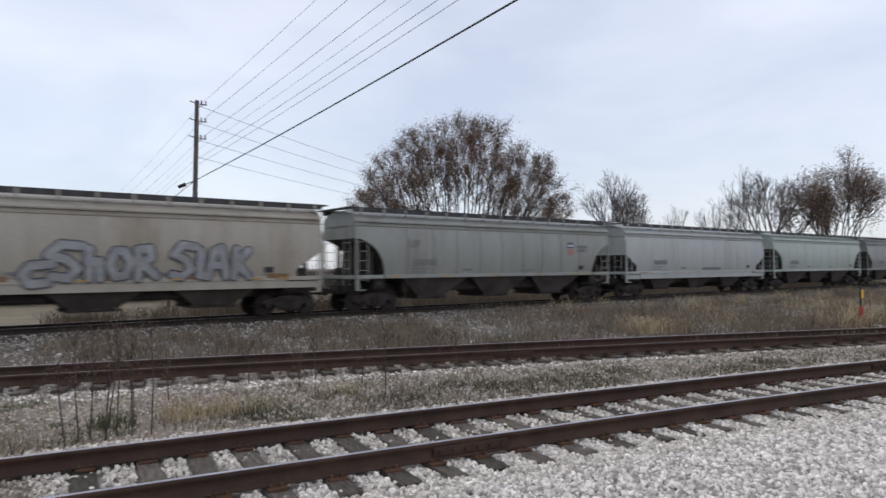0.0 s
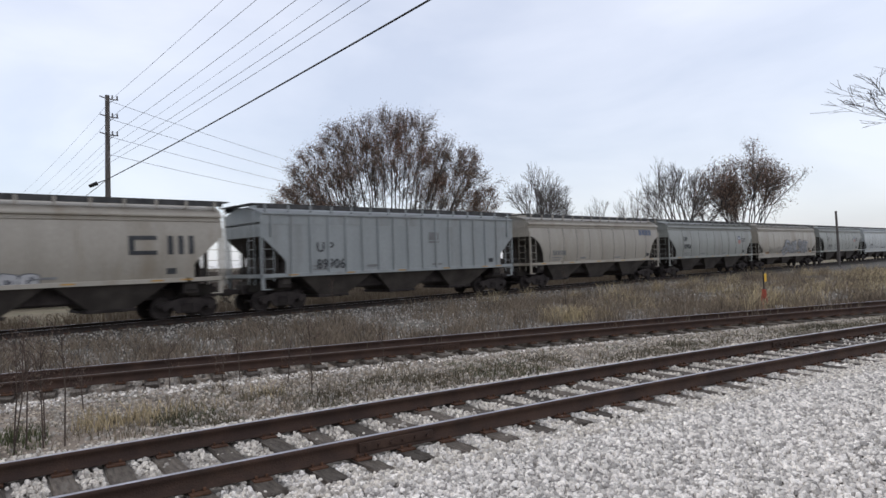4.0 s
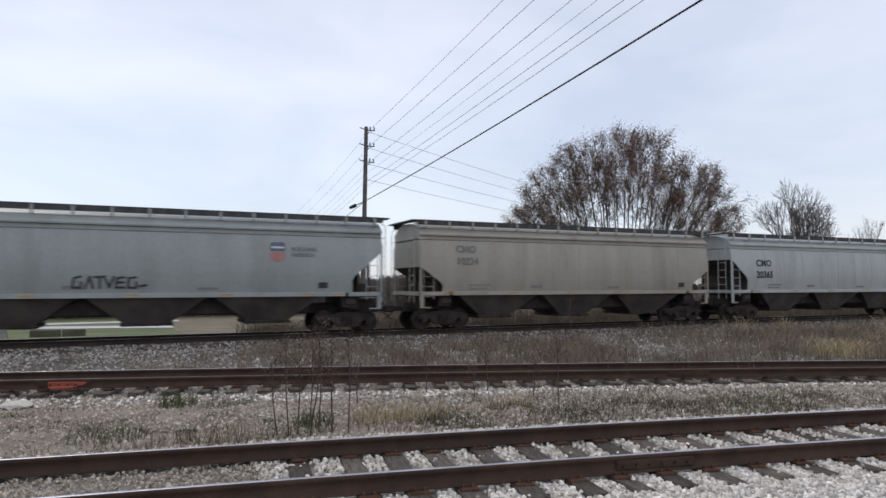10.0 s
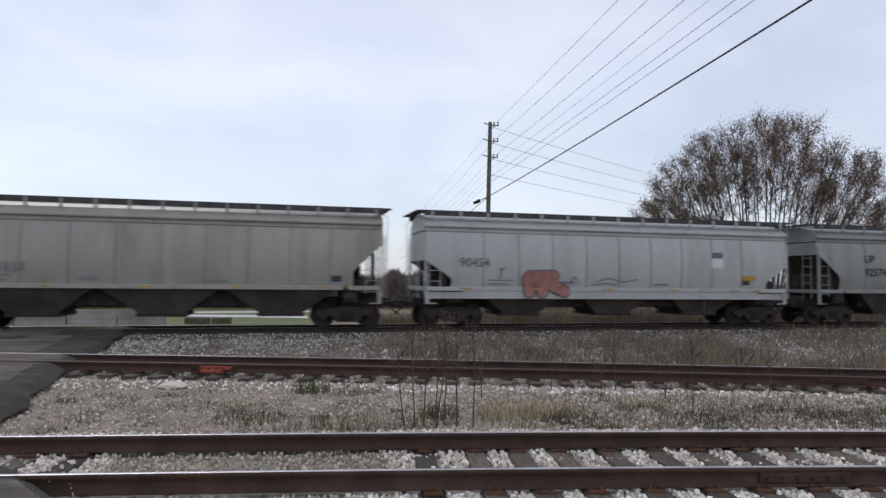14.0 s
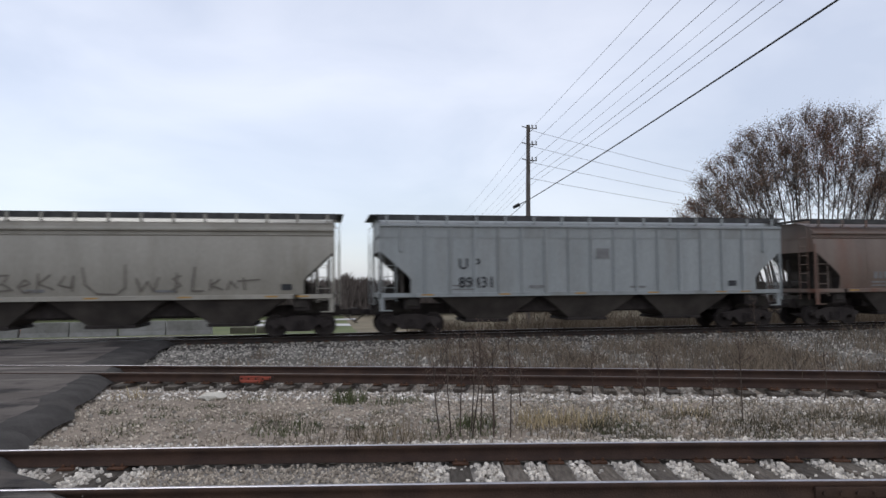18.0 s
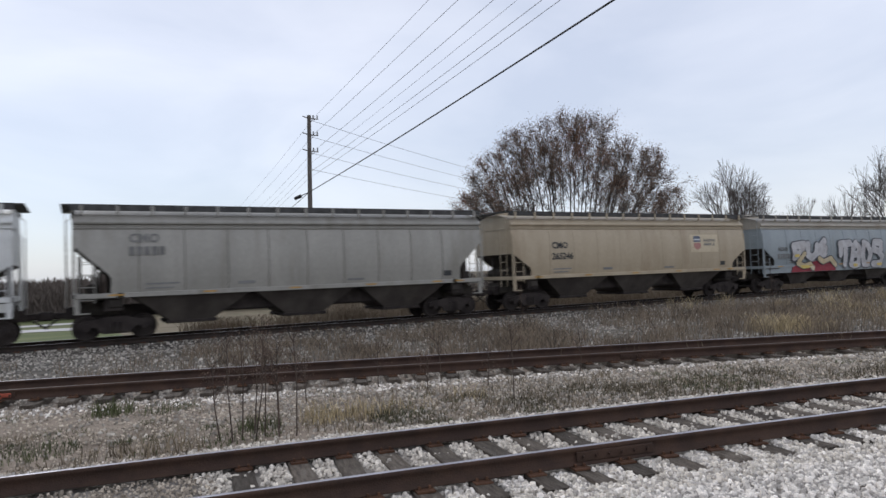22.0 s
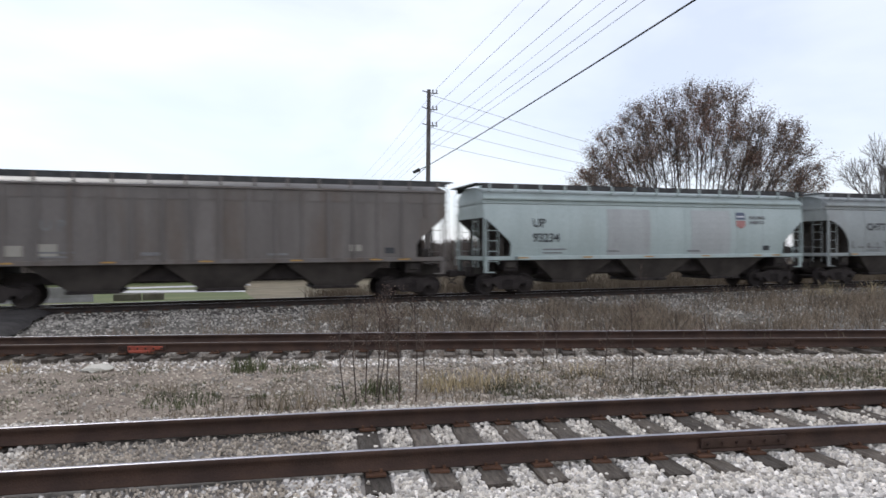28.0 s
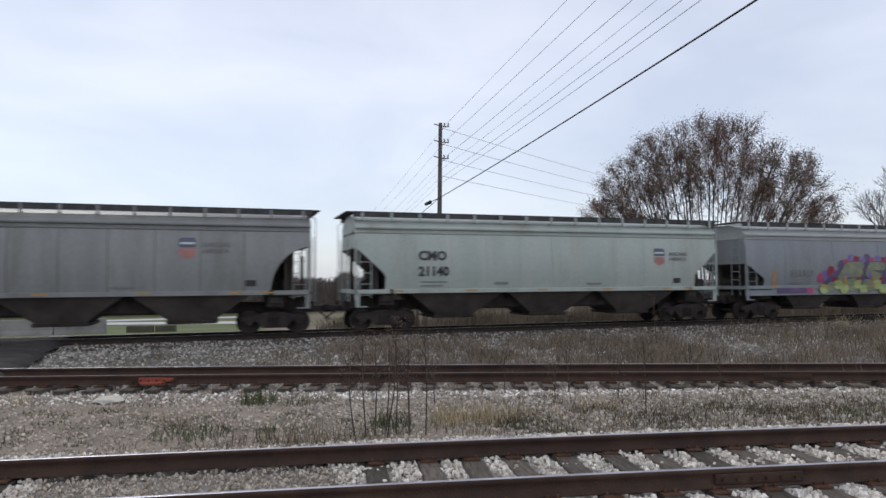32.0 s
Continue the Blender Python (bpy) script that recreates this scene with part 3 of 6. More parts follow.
def b_hopper(bm):
    top, bot, w = 2.0, 0.74, 1.44
    for (x0, x1, z0, z1, y0, y1) in ((top, bot, 1.48, 0.54, w, 1.0),):
        v = []
        for z, x, y in ((z1, x1, y1), (z0, x0, y0)):
            v.append([bm.verts.new(c) for c in ((-x, -y, z), (x, -y, z), (x, y, z), (-x, y, z))])
        bm.faces.new(v[0][::-1])
        bm.faces.new(v[1])
        for i in range(4):
            j = (i + 1) % 4
            bm.faces.new((v[0][i], v[0][j], v[1][j], v[1][i]))


def b_gate(bm):
    box(bm, -0.86, 0.86, -1.04, 1.04, 0.44, 0.56, 0.02)
    rod(bm, (0.3, -1.2, 0.47), (0.3, 1.2, 0.47), 0.04)


def b_centre(bm):
    box(bm, -8.6, 8.6, -0.35, 0.35, 0.76, 1.16)
    box(bm, -5.6, 5.6, -0.95, 0.95, 0.80, 1.46, 0.05)
    for s in (-1, 1):
        box(bm, s * 7.08 - 0.3, s * 7.08 + 0.3, -1.35, 1.35, 1.0, 1.44)


def b_ladder(bm):
    for x in (-0.23, 0.23):
        box(bm, x - 0.015, x + 0.015, -0.015, 0.015, 0.0, 1.85)
    for k in range(5):
        box(bm, -0.23, 0.23, -0.010, 0.010, 0.10 + k * 0.42, 0.122 + k * 0.42)


def b_end_frame(bm, s):
    if s:
        box(bm, -0.035, 0.035, s * 1.53 - 0.03, s * 1.53 + 0.03, 1.2, 3.5)
        rod(bm, (0.22, s * 1.35, 1.15), (0.22, s * 1.35, 4.25), 0.015)
        rod(bm, (0.22, s * 1.35, 4.25), (0.0, s * 1.30, 4.38), 0.015)
        rod(bm, (0.22, s * 0.85, 1.15), (0.22, s * 0.85, 3.6), 0.02)
        for k in range(7):
            rod(bm, (0.22, s * 0.85, 1.5 + k * 0.38), (0.22, s * 1.35, 1.5 + k * 0.38), 0.012, n=4)


def b_platform(bm):
    box(bm, -0.80, 0.70, -1.50, 1.50, 1.40, 1.47)
    box(bm, -0.80, -0.35, -1.42, 1.42, 1.10, 1.40, 0.04)
    box(bm, -0.72, 0.72, -0.5, 0.5, 0.86, 1.3)
    rod(bm, (0.1, -1.2, 1.72), (0.1, 0.2, 1.72), 0.22, n=12)
    box(bm, -0.3, -0.1, -1.0, -0.5, 1.16, 2.0)
    box(bm, 0.42, 0.54, -0.42, -0.30, 1.16, 2.9)
    box(bm, -0.05, 0.05, 0.5, 0.6, 1.16, 2.7)


def b_coupler(bm):
    box(bm, -0.35, 0.35, -0.09, 0.09, 0.78, 0.98, 0.03)
    box(bm, 0.22, 0.5, -0.17, 0.17, 0.73, 1.03, 0.05)
    rod(bm, (0.1, -0.3, 0.75), (0.5, -0.25, 0.45), 0.03)


def b_side_frame(bm):
    prism(bm, [(-1.15, 0.46), (-1.15, 0.62), (-0.7, 0.70), (-0.35, 0.80), (0.35, 0.80), (0.7, 0.70), (1.15, 0.62), (1.15, 0.46), (0.62, 0.46), (0.42, 0.22), (-0.42, 0.22), (-0.62, 0.46)], -0.06, 0.06)
    for k in (-1, 1):
        rod(bm, (k * 0.89, -0.11, 0.46), (k * 0.89, 0.11, 0.46), 0.13, n=12)
    for x in (-0.16, 0, 0.16):
        rod(bm, (x, -0.09, 0.3), (x, -0.09, 0.62), 0.06, n=8)


def b_wheel(bm):
    prof = [(0.10, 0.075), (0.12, 0.06), (0.33, 0.035), (0.36, 0.07), (0.42, 0.06), (0.425, -0.05), (0.45, -0.06), (0.45, -0.08), (0.36, -0.08), (0.33, -0.04), (0.12, -0.05), (0.10, -0.09)]
    n = 20
    vs = [[bm.verts.new((r * math.cos(6.2832 * i / n), -y, r * math.sin(6.2832 * i / n))) for r, y in prof] for i in range(n)]
    for i in range(n):
        for k in range(len(prof)):
            j = (k + 1) % len(prof)
            bm.faces.new((vs[i][k], vs[i][j], vs[(i + 1) % n][j], vs[(i + 1) % n][k]))


def b_bolster(bm):
    box(bm, -0.2, 0.2, -1.05, 1.05, 0.5, 0.82, 0.04)
    for s in (-1, 1):
        rod(bm, (s * 0.89, -1.0, 0.42), (s * 0.89, 1.0, 0.42), 0.075, n=10)


BODY = {s: body_mesh(s) for s in ("slant", "low", "arch", "rib")}
ROOF = {s: roof_mesh(s) for s in ("slant", "rib")}
ROOF["arch"] = ROOF["low"] = ROOF["slant"]
SLOPE = {s: slope_mesh(s) for s in ("slant", "low", "arch", "rib")}


def b_end_sill(bm):
    for s in (-1, 1):
        box(bm, -0.82, 0.72, s * 1.53 - 0.03, s * 1.53 + 0.03, SILL_Z - 0.10, SILL_Z + 0.06, 0.01)
        box(bm, 0.50, 0.66, s * 1.50 - 0.02, s * 1.50 + 0.02, 0.95, SILL_Z - 0.09)
        box(bm, 0.20, 0.66, s * 1.50 - 0.02, s * 1.50 + 0.02, 0.93, 0.97)
    box(bm, 0.66, 0.72, -1.5, 1.5, SILL_Z - 0.10, SILL_Z + 0.06)


def b_web(bm, style):
    """Upright plate along the middle under the slope sheet."""
    half = [q for q in side_outline(style)[1:-1] if q[1] < 3.6 and q[0] < 8.1]
    prism(bm, [(half[0][0], 1.45)] + [(x, z) for x, z in half] + [(half[-1][0], 1.45)], -0.04, 0.04)


def b_bulkhead(bm, style):
    """Plate across the car over the bolster, up to the slope sheet."""
    top = {"arch": 2.62, "slant": 2.36, "low": 2.02, "rib": 2.36}[style]
    box(bm, 7.42, 7.48, -1.34, 1.34, 1.45, top)


M_WEB = {q: mesh_of("end_web", lambda bm, q=q: b_web(bm, q)) for q in BODY}
M_BULKHEAD = {q: mesh_of("bulkhead", lambda bm, q=q: b_bulkhead(bm, q)) for q in BODY}
M_END_SILL = mesh_of("end_sill", b_end_sill)
M_DEEP = mesh_of("skirt_plate", lambda bm: box(bm, -8.33, 8.33, -0.03, 0.03, 1.13, 1.52, 0.01))
M_BRACKET = mesh_of("bracket", b_bracket)
M_END_BOARD = mesh_of("end_board", b_end_board)
M_WALK, M_HATCH = mesh_of("running_board", b_walk), mesh_of("hatch_cover", b_hatch)
M_HOPPER, M_GATE = mesh_of("hopper_bay", b_hopper), mesh_of("outlet_gate", b_gate, steel_dark)
M_CENTRE = mesh_of("centre_sill", b_centre, steel_dark)
M_LADDER, M_PLAT = mesh_of("ladder", b_ladder), mesh_of("end_platform", b_platform)
M_FRAME = {s: mesh_of("end_frame", lambda bm, s=s: b_end_frame(bm, s)) for s in (-1, 1)}
M_SILL = mesh_of("side_sill", lambda bm: box(bm, -7.0, 7.0, -0.05, 0.05, SILL_Z - 0.10, SILL_Z + 0.06, 0.01))
M_RIB = mesh_of("rib", lambda bm: box(bm, -0.055, 0.055, -0.0375, 0.0375, SILL_Z, 4.14, 0.015))
M_RIB_SHORT = mesh_of("rib", lambda bm: box(bm, -0.055, 0.055, -0.0375, 0.0375, 3.15, 4.14, 0.015))


def b_seam(bm, s):
    box(bm, -0.016, 0.016, s * HW - 0.010, s * HW + 0.010, SILL_Z + 0.06, 3.77)
    bow(bm, s)


M_SEAM = {s: mesh_of("panel_seam", lambda bm, s=s: b_seam(bm, s)) for s in (-1, 1)}
M_COUPLER = mesh_of("coupler", b_coupler, steel_dark)
M_SIDE, M_WHEEL, M_BOLSTER = mesh_of("side_frame", b_side_frame, steel_dark), mesh_of("wheel", b_wheel, steel_dark), mesh_of("truck", b_bolster, steel_dark)


def coat(ob, material):
    """Gives this object's copy of a shared mesh its own paint."""
    ob.material_slots[0].link = "OBJECT"
    ob.material_slots[0].material = material
    return ob


def paint_of(key, a, b, dirt):
    return surface("car_paint_" + key, a, b, 0.9, 0.46, 0.0, bump=0.06, fine=22, stretch=(1.6, 1.6, 0.28), lo=0.3, hi=0.72, third=dirt, rnd=0.05, spec=0.4)


PAINT = {
    "grey": paint_of("grey", (0.192, 0.200, 0.195), (0.237, 0.246, 0.240), (0.148, 0.145, 0.131)),
    "sage": paint_of("sage", (0.228, 0.236, 0.218), (0.278, 0.286, 0.264), (0.180, 0.175, 0.152)),
    "bluegrey": paint_of("bluegrey", (0.252, 0.274, 0.268), (0.302, 0.324, 0.318), (0.213, 0.220, 0.206)),
    "pale": paint_of("pale", (0.334, 0.350, 0.344), (0.390, 0.406, 0.400), (0.276, 0.282, 0.270)),
    "palegreen": paint_of("palegreen", (0.325, 0.375, 0.345), (0.39, 0.43, 0.40), (0.285, 0.30, 0.26)),
    "mint": paint_of("mint", (0.334, 0.395, 0.380), (0.395, 0.456, 0.441), (0.304, 0.346, 0.327)),
    "tan": paint_of("tan", (0.268, 0.252, 0.214), (0.328, 0.308, 0.264), (0.208, 0.192, 0.156)),
    "taupe": paint_of("taupe", (0.245, 0.238, 0.215), (0.302, 0.293, 0.267), (0.188, 0.178, 0.153)),
    "cream": paint_of("cream", (0.304, 0.277, 0.232), (0.365, 0.334, 0.285), (0.236, 0.201, 0.152)),
    "peach": paint_of("peach", (0.340, 0.282, 0.198), (0.400, 0.334, 0.243), (0.268, 0.208, 0.138)),
    "brown": paint_of("brown", (0.118, 0.084, 0.067), (0.165, 0.125, 0.102), (0.150, 0.066, 0.042)),
    "dirty": paint_of("dirty", (0.112, 0.099, 0.090), (0.165, 0.148, 0.135), (0.105, 0.076, 0.056)),
    "white": paint_of("white", (0.53, 0.54, 0.53), (0.60, 0.61, 0.60), (0.45, 0.45, 0.43)),
    "blue": paint_of("blue", (0.215, 0.252, 0.272), (0.265, 0.300, 0.318), (0.205, 0.228, 0.228)),
    "slate": paint_of("slate", (0.188, 0.208, 0.228), (0.232, 0.252, 0.272), (0.178, 0.186, 0.190)),
    "ribgrey": paint_of("ribgrey", (0.236, 0.255, 0.255), (0.285, 0.304, 0.304), (0.190, 0.190, 0.179)),
}
# one dark brown-grey for all hopper bays, whatever the car's paint
UNDER = surface("dark_hopper", (0.040, 0.034, 0.030), (0.074, 0.064, 0.056), 1.2, 0.9, bump=0.2, third=(0.038, 0.031, 0.028))
# soiled sheet colour, darkened further to hold the shade under the ends
SLOPE_DIRT_SHADE = surface("soiled_shaded_slope_sheet", (0.045, 0.038, 0.033), (0.085, 0.074, 0.064), 1.2, 0.95, bump=0.2, third=(0.05, 0.032, 0.024))
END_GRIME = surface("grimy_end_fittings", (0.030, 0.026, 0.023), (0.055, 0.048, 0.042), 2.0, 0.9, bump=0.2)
WALK_METAL = surface("dull_grating", (0.045, 0.045, 0.045), (0.08, 0.08, 0.08), 3, 0.8, 0.2, bump=0.3)

TEXT_TURN = Matrix.Rotation(radians(90), 4, "X")
SIDE_Y = -HW - 0.018
SIDE = {"bowed": True}


def on_side(x, z, y=SIDE_Y):
    return Matrix.Translation((x, y, z)) @ TEXT_TURN


def flat_shape(name, polys, material, parent, y, label="", thick=0.006):
    """Thin painted shapes of (x, z) outlines on the car's side."""
    if name == "logo" and len(polys) > 1:
        return [flat_shape(name, [q], material, parent, y, label, thick) for q in polys][0]
    bm = bmesh.new()
    for poly in polys:
        a = [bm.verts.new((x, y, z)) for x, z in poly]
        b = [bm.verts.new((x, y + thick, z)) for x, z in poly]
        try:
            bm.faces.new(a)
            for i in range(len(a)):
                j = (i + 1) % len(a)
                bm.faces.new((a[i], b[i], b[j], a[j]))
        except ValueError:
            pass
    bmesh.ops.recalc_face_normals(bm, faces=bm.faces[:])
    if SIDE["bowed"]:
        bow(bm, -1)
    return part(name, bm, material, parent, label)


def hug(ob):
    """Lays raised letters on the bowed side of their car."""
    if SIDE["bowed"]:
        bm = bmesh.new()
        bm.from_mesh(ob.data)
        bmesh.ops.transform(bm, matrix=ob.matrix_basis, verts=bm.verts[:])
        bow(bm, -1)
        bm.to_mesh(ob.data)
        bm.free()
        ob.matrix_basis = Matrix()
    return ob


def rect(x0, x1, z0, z1):
    return [(x0, z0), (x1, z0), (x1, z1), (x0, z1)]


def bars(rows):
    return [rect(*r) for r in rows]


LOGO_BLUE = surface("faded_blue_paint", (0.085, 0.10, 0.145), (0.115, 0.135, 0.18), 5, 0.6, bump=0)
LOGO_RED = surface("faded_pink_paint", (0.33, 0.16, 0.145), (0.40, 0.20, 0.18), 5, 0.6, bump=0)
GREY_INK = surface("faded_grey_ink", (0.15, 0.15, 0.15), (0.20, 0.20, 0.20), 5, 0.7, bump=0)
REFLECT = surface("yellow_reflector", (0.36, 0.20, 0.05), (0.46, 0.27, 0.07), 5, 0.4, bump=0)
G_FILL = surface("graffiti_silver", (0.38, 0.38, 0.39), (0.49, 0.49, 0.50), 2.5, 0.6, bump=0, third=(0.33, 0.30, 0.29))
G_DULL = surface("graffiti_dull_silver", (0.24, 0.245, 0.25), (0.33, 0.335, 0.34), 2.5, 0.6, bump=0, third=(0.20, 0.19, 0.185))
G_LINE = surface("graffiti_dark_line", (0.07, 0.075, 0.09), (0.11, 0.115, 0.13), 2.5, 0.6, bump=0)
G_PURPLE = surface("graffiti_purple", (0.095, 0.065, 0.14), (0.14, 0.09, 0.19), 2.5, 0.6, bump=0)
G_GREEN = surface("graffiti_green", (0.28, 0.34, 0.13), (0.38, 0.44, 0.20), 2.5, 0.6, bump=0)
G_PINK = surface("graffiti_pink", (0.34, 0.06, 0.13), (0.42, 0.09, 0.18), 2.5, 0.6, bump=0)
RUST_STAIN = surface("rust_stain", (0.20, 0.12, 0.07), (0.26, 0.17, 0.10), 3, 0.8, bump=0.1)
G_SAND = surface("graffiti_sand", (0.46, 0.38, 0.24), (0.55, 0.46, 0.30), 2.5, 0.6, bump=0, third=(0.5, 0.46, 0.40))
G_WINE = surface("graffiti_wine", (0.20, 0.025, 0.04), (0.28, 0.04, 0.055), 2.5, 0.6, bump=0)
G_OLIVE = surface("graffiti_olive", (0.17, 0.19, 0.12), (0.26, 0.28, 0.18), 2.5, 0.6, bump=0, third=(0.20, 0.20, 0.19))
G_VIOLET = surface("graffiti_violet", (0.13, 0.12, 0.30), (0.20, 0.18, 0.38), 2.5, 0.6, bump=0)
G_SALMON = surface("graffiti_salmon", (0.27, 0.125, 0.11), (0.36, 0.18, 0.155), 2.5, 0.6, bump=0, third=(0.20, 0.10, 0.095))
TAG_BROWN = surface("brown_tag_ink", (0.125, 0.112, 0.095), (0.175, 0.158, 0.135), 4, 0.7, bump=0)
G_YELLOW = surface("graffiti_yellow", (0.55, 0.42, 0.12), (0.62, 0.48, 0.16), 2.5, 0.6, bump=0)
PEACH_PATCH = surface("pale_peach_patch", (0.47, 0.40, 0.285), (0.53, 0.455, 0.33), 4, 0.6, bump=0)
PALE_PATCH = surface("pale_sticker", (0.52, 0.53, 0.54), (0.60, 0.61, 0.62), 4, 0.6, bump=0)
SEAM_DIRT = surface("dirty_weld_seam", (0.115, 0.11, 0.10), (0.17, 0.16, 0.145), 1.5, 0.8, bump=0.1, stretch=(1, 1, 0.4))
M_REFLECT = mesh_of("reflector", lambda bm: box(bm, -0.22, 0.22, -0.004, 0.004, -0.025, 0.025), REFLECT)
LETTER_SOFT = surface("faded_lettering", (0.135, 0.135, 0.132), (0.185, 0.185, 0.18), 4, 0.7, bump=0)


def shield(car, x=5.25, z=2.9, words=True):
    w, h = 0.27, 0.38
    flat_shape("logo_top", [[(x - w, z + 0.05), (x + w, z + 0.05), (x + w, z + h - 0.06), (x + w - 0.07, z + h), (x - w + 0.07, z + h), (x - w, z + h - 0.06)]], LOGO_BLUE, car, SIDE_Y, "dark blue upper half of a shield logo")
    flat_shape("logo_band", bars([(x - w + 0.04, x + w - 0.04, z + 0.15, z + 0.22)]), PALE_PATCH, car, SIDE_Y - 0.007, "pale band across a shield logo")
    flat_shape("logo_base", [[(x - w, z), (x - w, z - 0.24), (x, z - h), (x + w, z - 0.24), (x + w, z)]], LOGO_RED, car, SIDE_Y, "faded pink lower half of a shield logo")
    if words:
        for k, word in enumerate(("BUILDING", "AMERICA")):
            hug(lettering("slogan", word, 0.21, GREY_INK, car, on_side(x + 0.5, z + 0.07 - 0.22 * k), 0.006))


def stroke(points, width):
    """Outlines of a thick line through (x, z) points with round joints."""
    out = []
    for (ax, az), (bx, bz) in zip(points, points[1:]):
        d = math.hypot(bx - ax, bz - az) + 1e-6
        nx, nz = -(bz - az) / d * width / 2, (bx - ax) / d * width / 2
        out.append([(ax - nx, az - nz), (bx - nx, bz - nz), (bx + nx, bz + nz), (ax + nx, az + nz)])
    for x, z in points:
        out.append([(x + width / 2 * math.cos(q * 0.6283), z + width / 2 * math.sin(q * 0.6283)) for q in range(10)])
    return out


def brushed(car, strokes, width, fill, line, out=0.0, edge=0.10, label=""):
    """One sprayed letter: fat strokes over a wider dark outline, each stroke a hair proud of the last."""
    for name, w, base, m in (("graffiti_outline", width + edge, 0.0, line), ("graffiti_letter", width, 0.012, fill)):
        bm = bmesh.new()
        k = 0
        for points in strokes:
            for poly in stroke(points, w):
                y = SIDE_Y - out - base - 0.0004 * k
                k += 1
                bm.faces.new([bm.verts.new((x, y, z)) for x, z in poly])
        if SIDE["bowed"]:
            bow(bm, -1)
        tagged(part(name, bm, m, car, label if m is fill else ""), kind="stuff")


def blob(cx, cz, w, h, seed, n=12):
    rng = random.Random(seed)
    return [(cx + w / 2 * math.copysign(abs(math.cos(q)) ** 0.6, math.cos(q)) * rng.uniform(0.82, 1.1), cz + h / 2 * math.copysign(abs(math.sin(q)) ** 0.6, math.sin(q)) * rng.uniform(0.82, 1.1)) for q in [6.2832 * i / n for i in range(n)]]


def graffiti_row(car, x0, x1, z, h, count, fill, line, seed, out=0.0):
    """A row of rounded block shapes with a dark outline and inner strokes."""
    rng = random.Random(seed)
    step = (x1 - x0) / count
    for k in range(count):
        cx, w, hh = x0 + (k + 0.5) * step, step * rng.uniform(1.0, 1.25), h * rng.uniform(0.8, 1.1)
        cz = z + rng.uniform(-0.08, 0.08) * h
        a = blob(cx, cz, w, hh, seed * 31 + k)
        b = [(cx + (px - cx) * 0.84, cz + (pz - cz) * 0.86) for px, pz in a]
        drop = 0.002 * (k % 3)
        edge = flat_shape("graffiti_outline", [a], line, car, SIDE_Y + 0.004 - drop - out)
        flat_shape("graffiti_fill", [b], fill, edge, SIDE_Y - 0.003 - drop - out)
        for q in range(2):
            ox, oz = cx + rng.uniform(-0.22, 0.22) * w, cz + rng.uniform(-0.25, 0.25) * hh
            flat_shape("graffiti_detail", [blob(ox, oz, w * rng.uniform(0.08, 0.2), hh * rng.uniform(0.12, 0.45), seed * 77 + k * 3 + q, 8)], line, edge, SIDE_Y - 0.010 - drop - out)


def tag(car, strokes, width, ink, label):
    """A thin sprayed scrawl in one mesh."""
    bm = bmesh.new()
    k = 0
    for points in strokes:
        for poly in stroke(points, width):
            bm.faces.new([bm.verts.new((x, SIDE_Y - 0.004 - 0.0003 * k, z)) for x, z in poly])
            k += 1
    if SIDE["bowed"]:
        bow(bm, -1)
    tagged(part("graffiti_tag", bm, ink, car, label), kind="stuff")


def scribble(car, x0, x1, z, h, count, seed, material):
    rng = random.Random(seed)
    polys = []
    for k in range(count):
        cx = x0 + (k + 0.5) * (x1 - x0) / count
        w = (x1 - x0) / count * 0.8
        q = [(cx + rng.uniform(-0.5, 0.5) * w, z + rng.uniform(-0.5, 0.5) * h) for _ in range(4)]
        for (ax, az), (bx, bz) in zip(q, q[1:]):
            d = math.hypot(bx - ax, bz - az) + 1e-6
            nx, nz = -(bz - az) / d * 0.028, (bx - ax) / d * 0.028
            polys.append([(ax - nx, az - nz), (bx - nx, bz - nz), (bx + nx, bz + nz), (ax + nx, az + nz)])
    tagged(flat_shape("graffiti_scribble", polys, material, car, SIDE_Y), kind="stuff")


M_STENCIL = [mesh_of("stencil", lambda bm, q=q: box(bm, q[0], q[1], SIDE_Y - 0.003, SIDE_Y + 0.003, q[2], q[3]), GREY_INK) for q in ((-5.7, -4.6, 1.84, 1.90), (-5.7, -4.8, 1.70, 1.75), (-2.6, -2.0, 1.75, 1.86), (1.6, 2.3, 1.72, 1.80))]


def wheel_truck(car, x):
    tr = shared("truck", M_BOLSTER, car, Matrix.Translation((x, 0, 0)))
    for s in (-1, 1):
        shared("side_frame", M_SIDE, tr, Matrix.Translation((0, s * 1.02, 0)))
        for k in (-1, 1):
            shared("wheel", M_WHEEL, tr, Matrix.Translation((k * 0.89, s * 0.745, 0.42)) @ Matrix.Rotation(0 if s < 0 else math.pi, 4, "Z"))


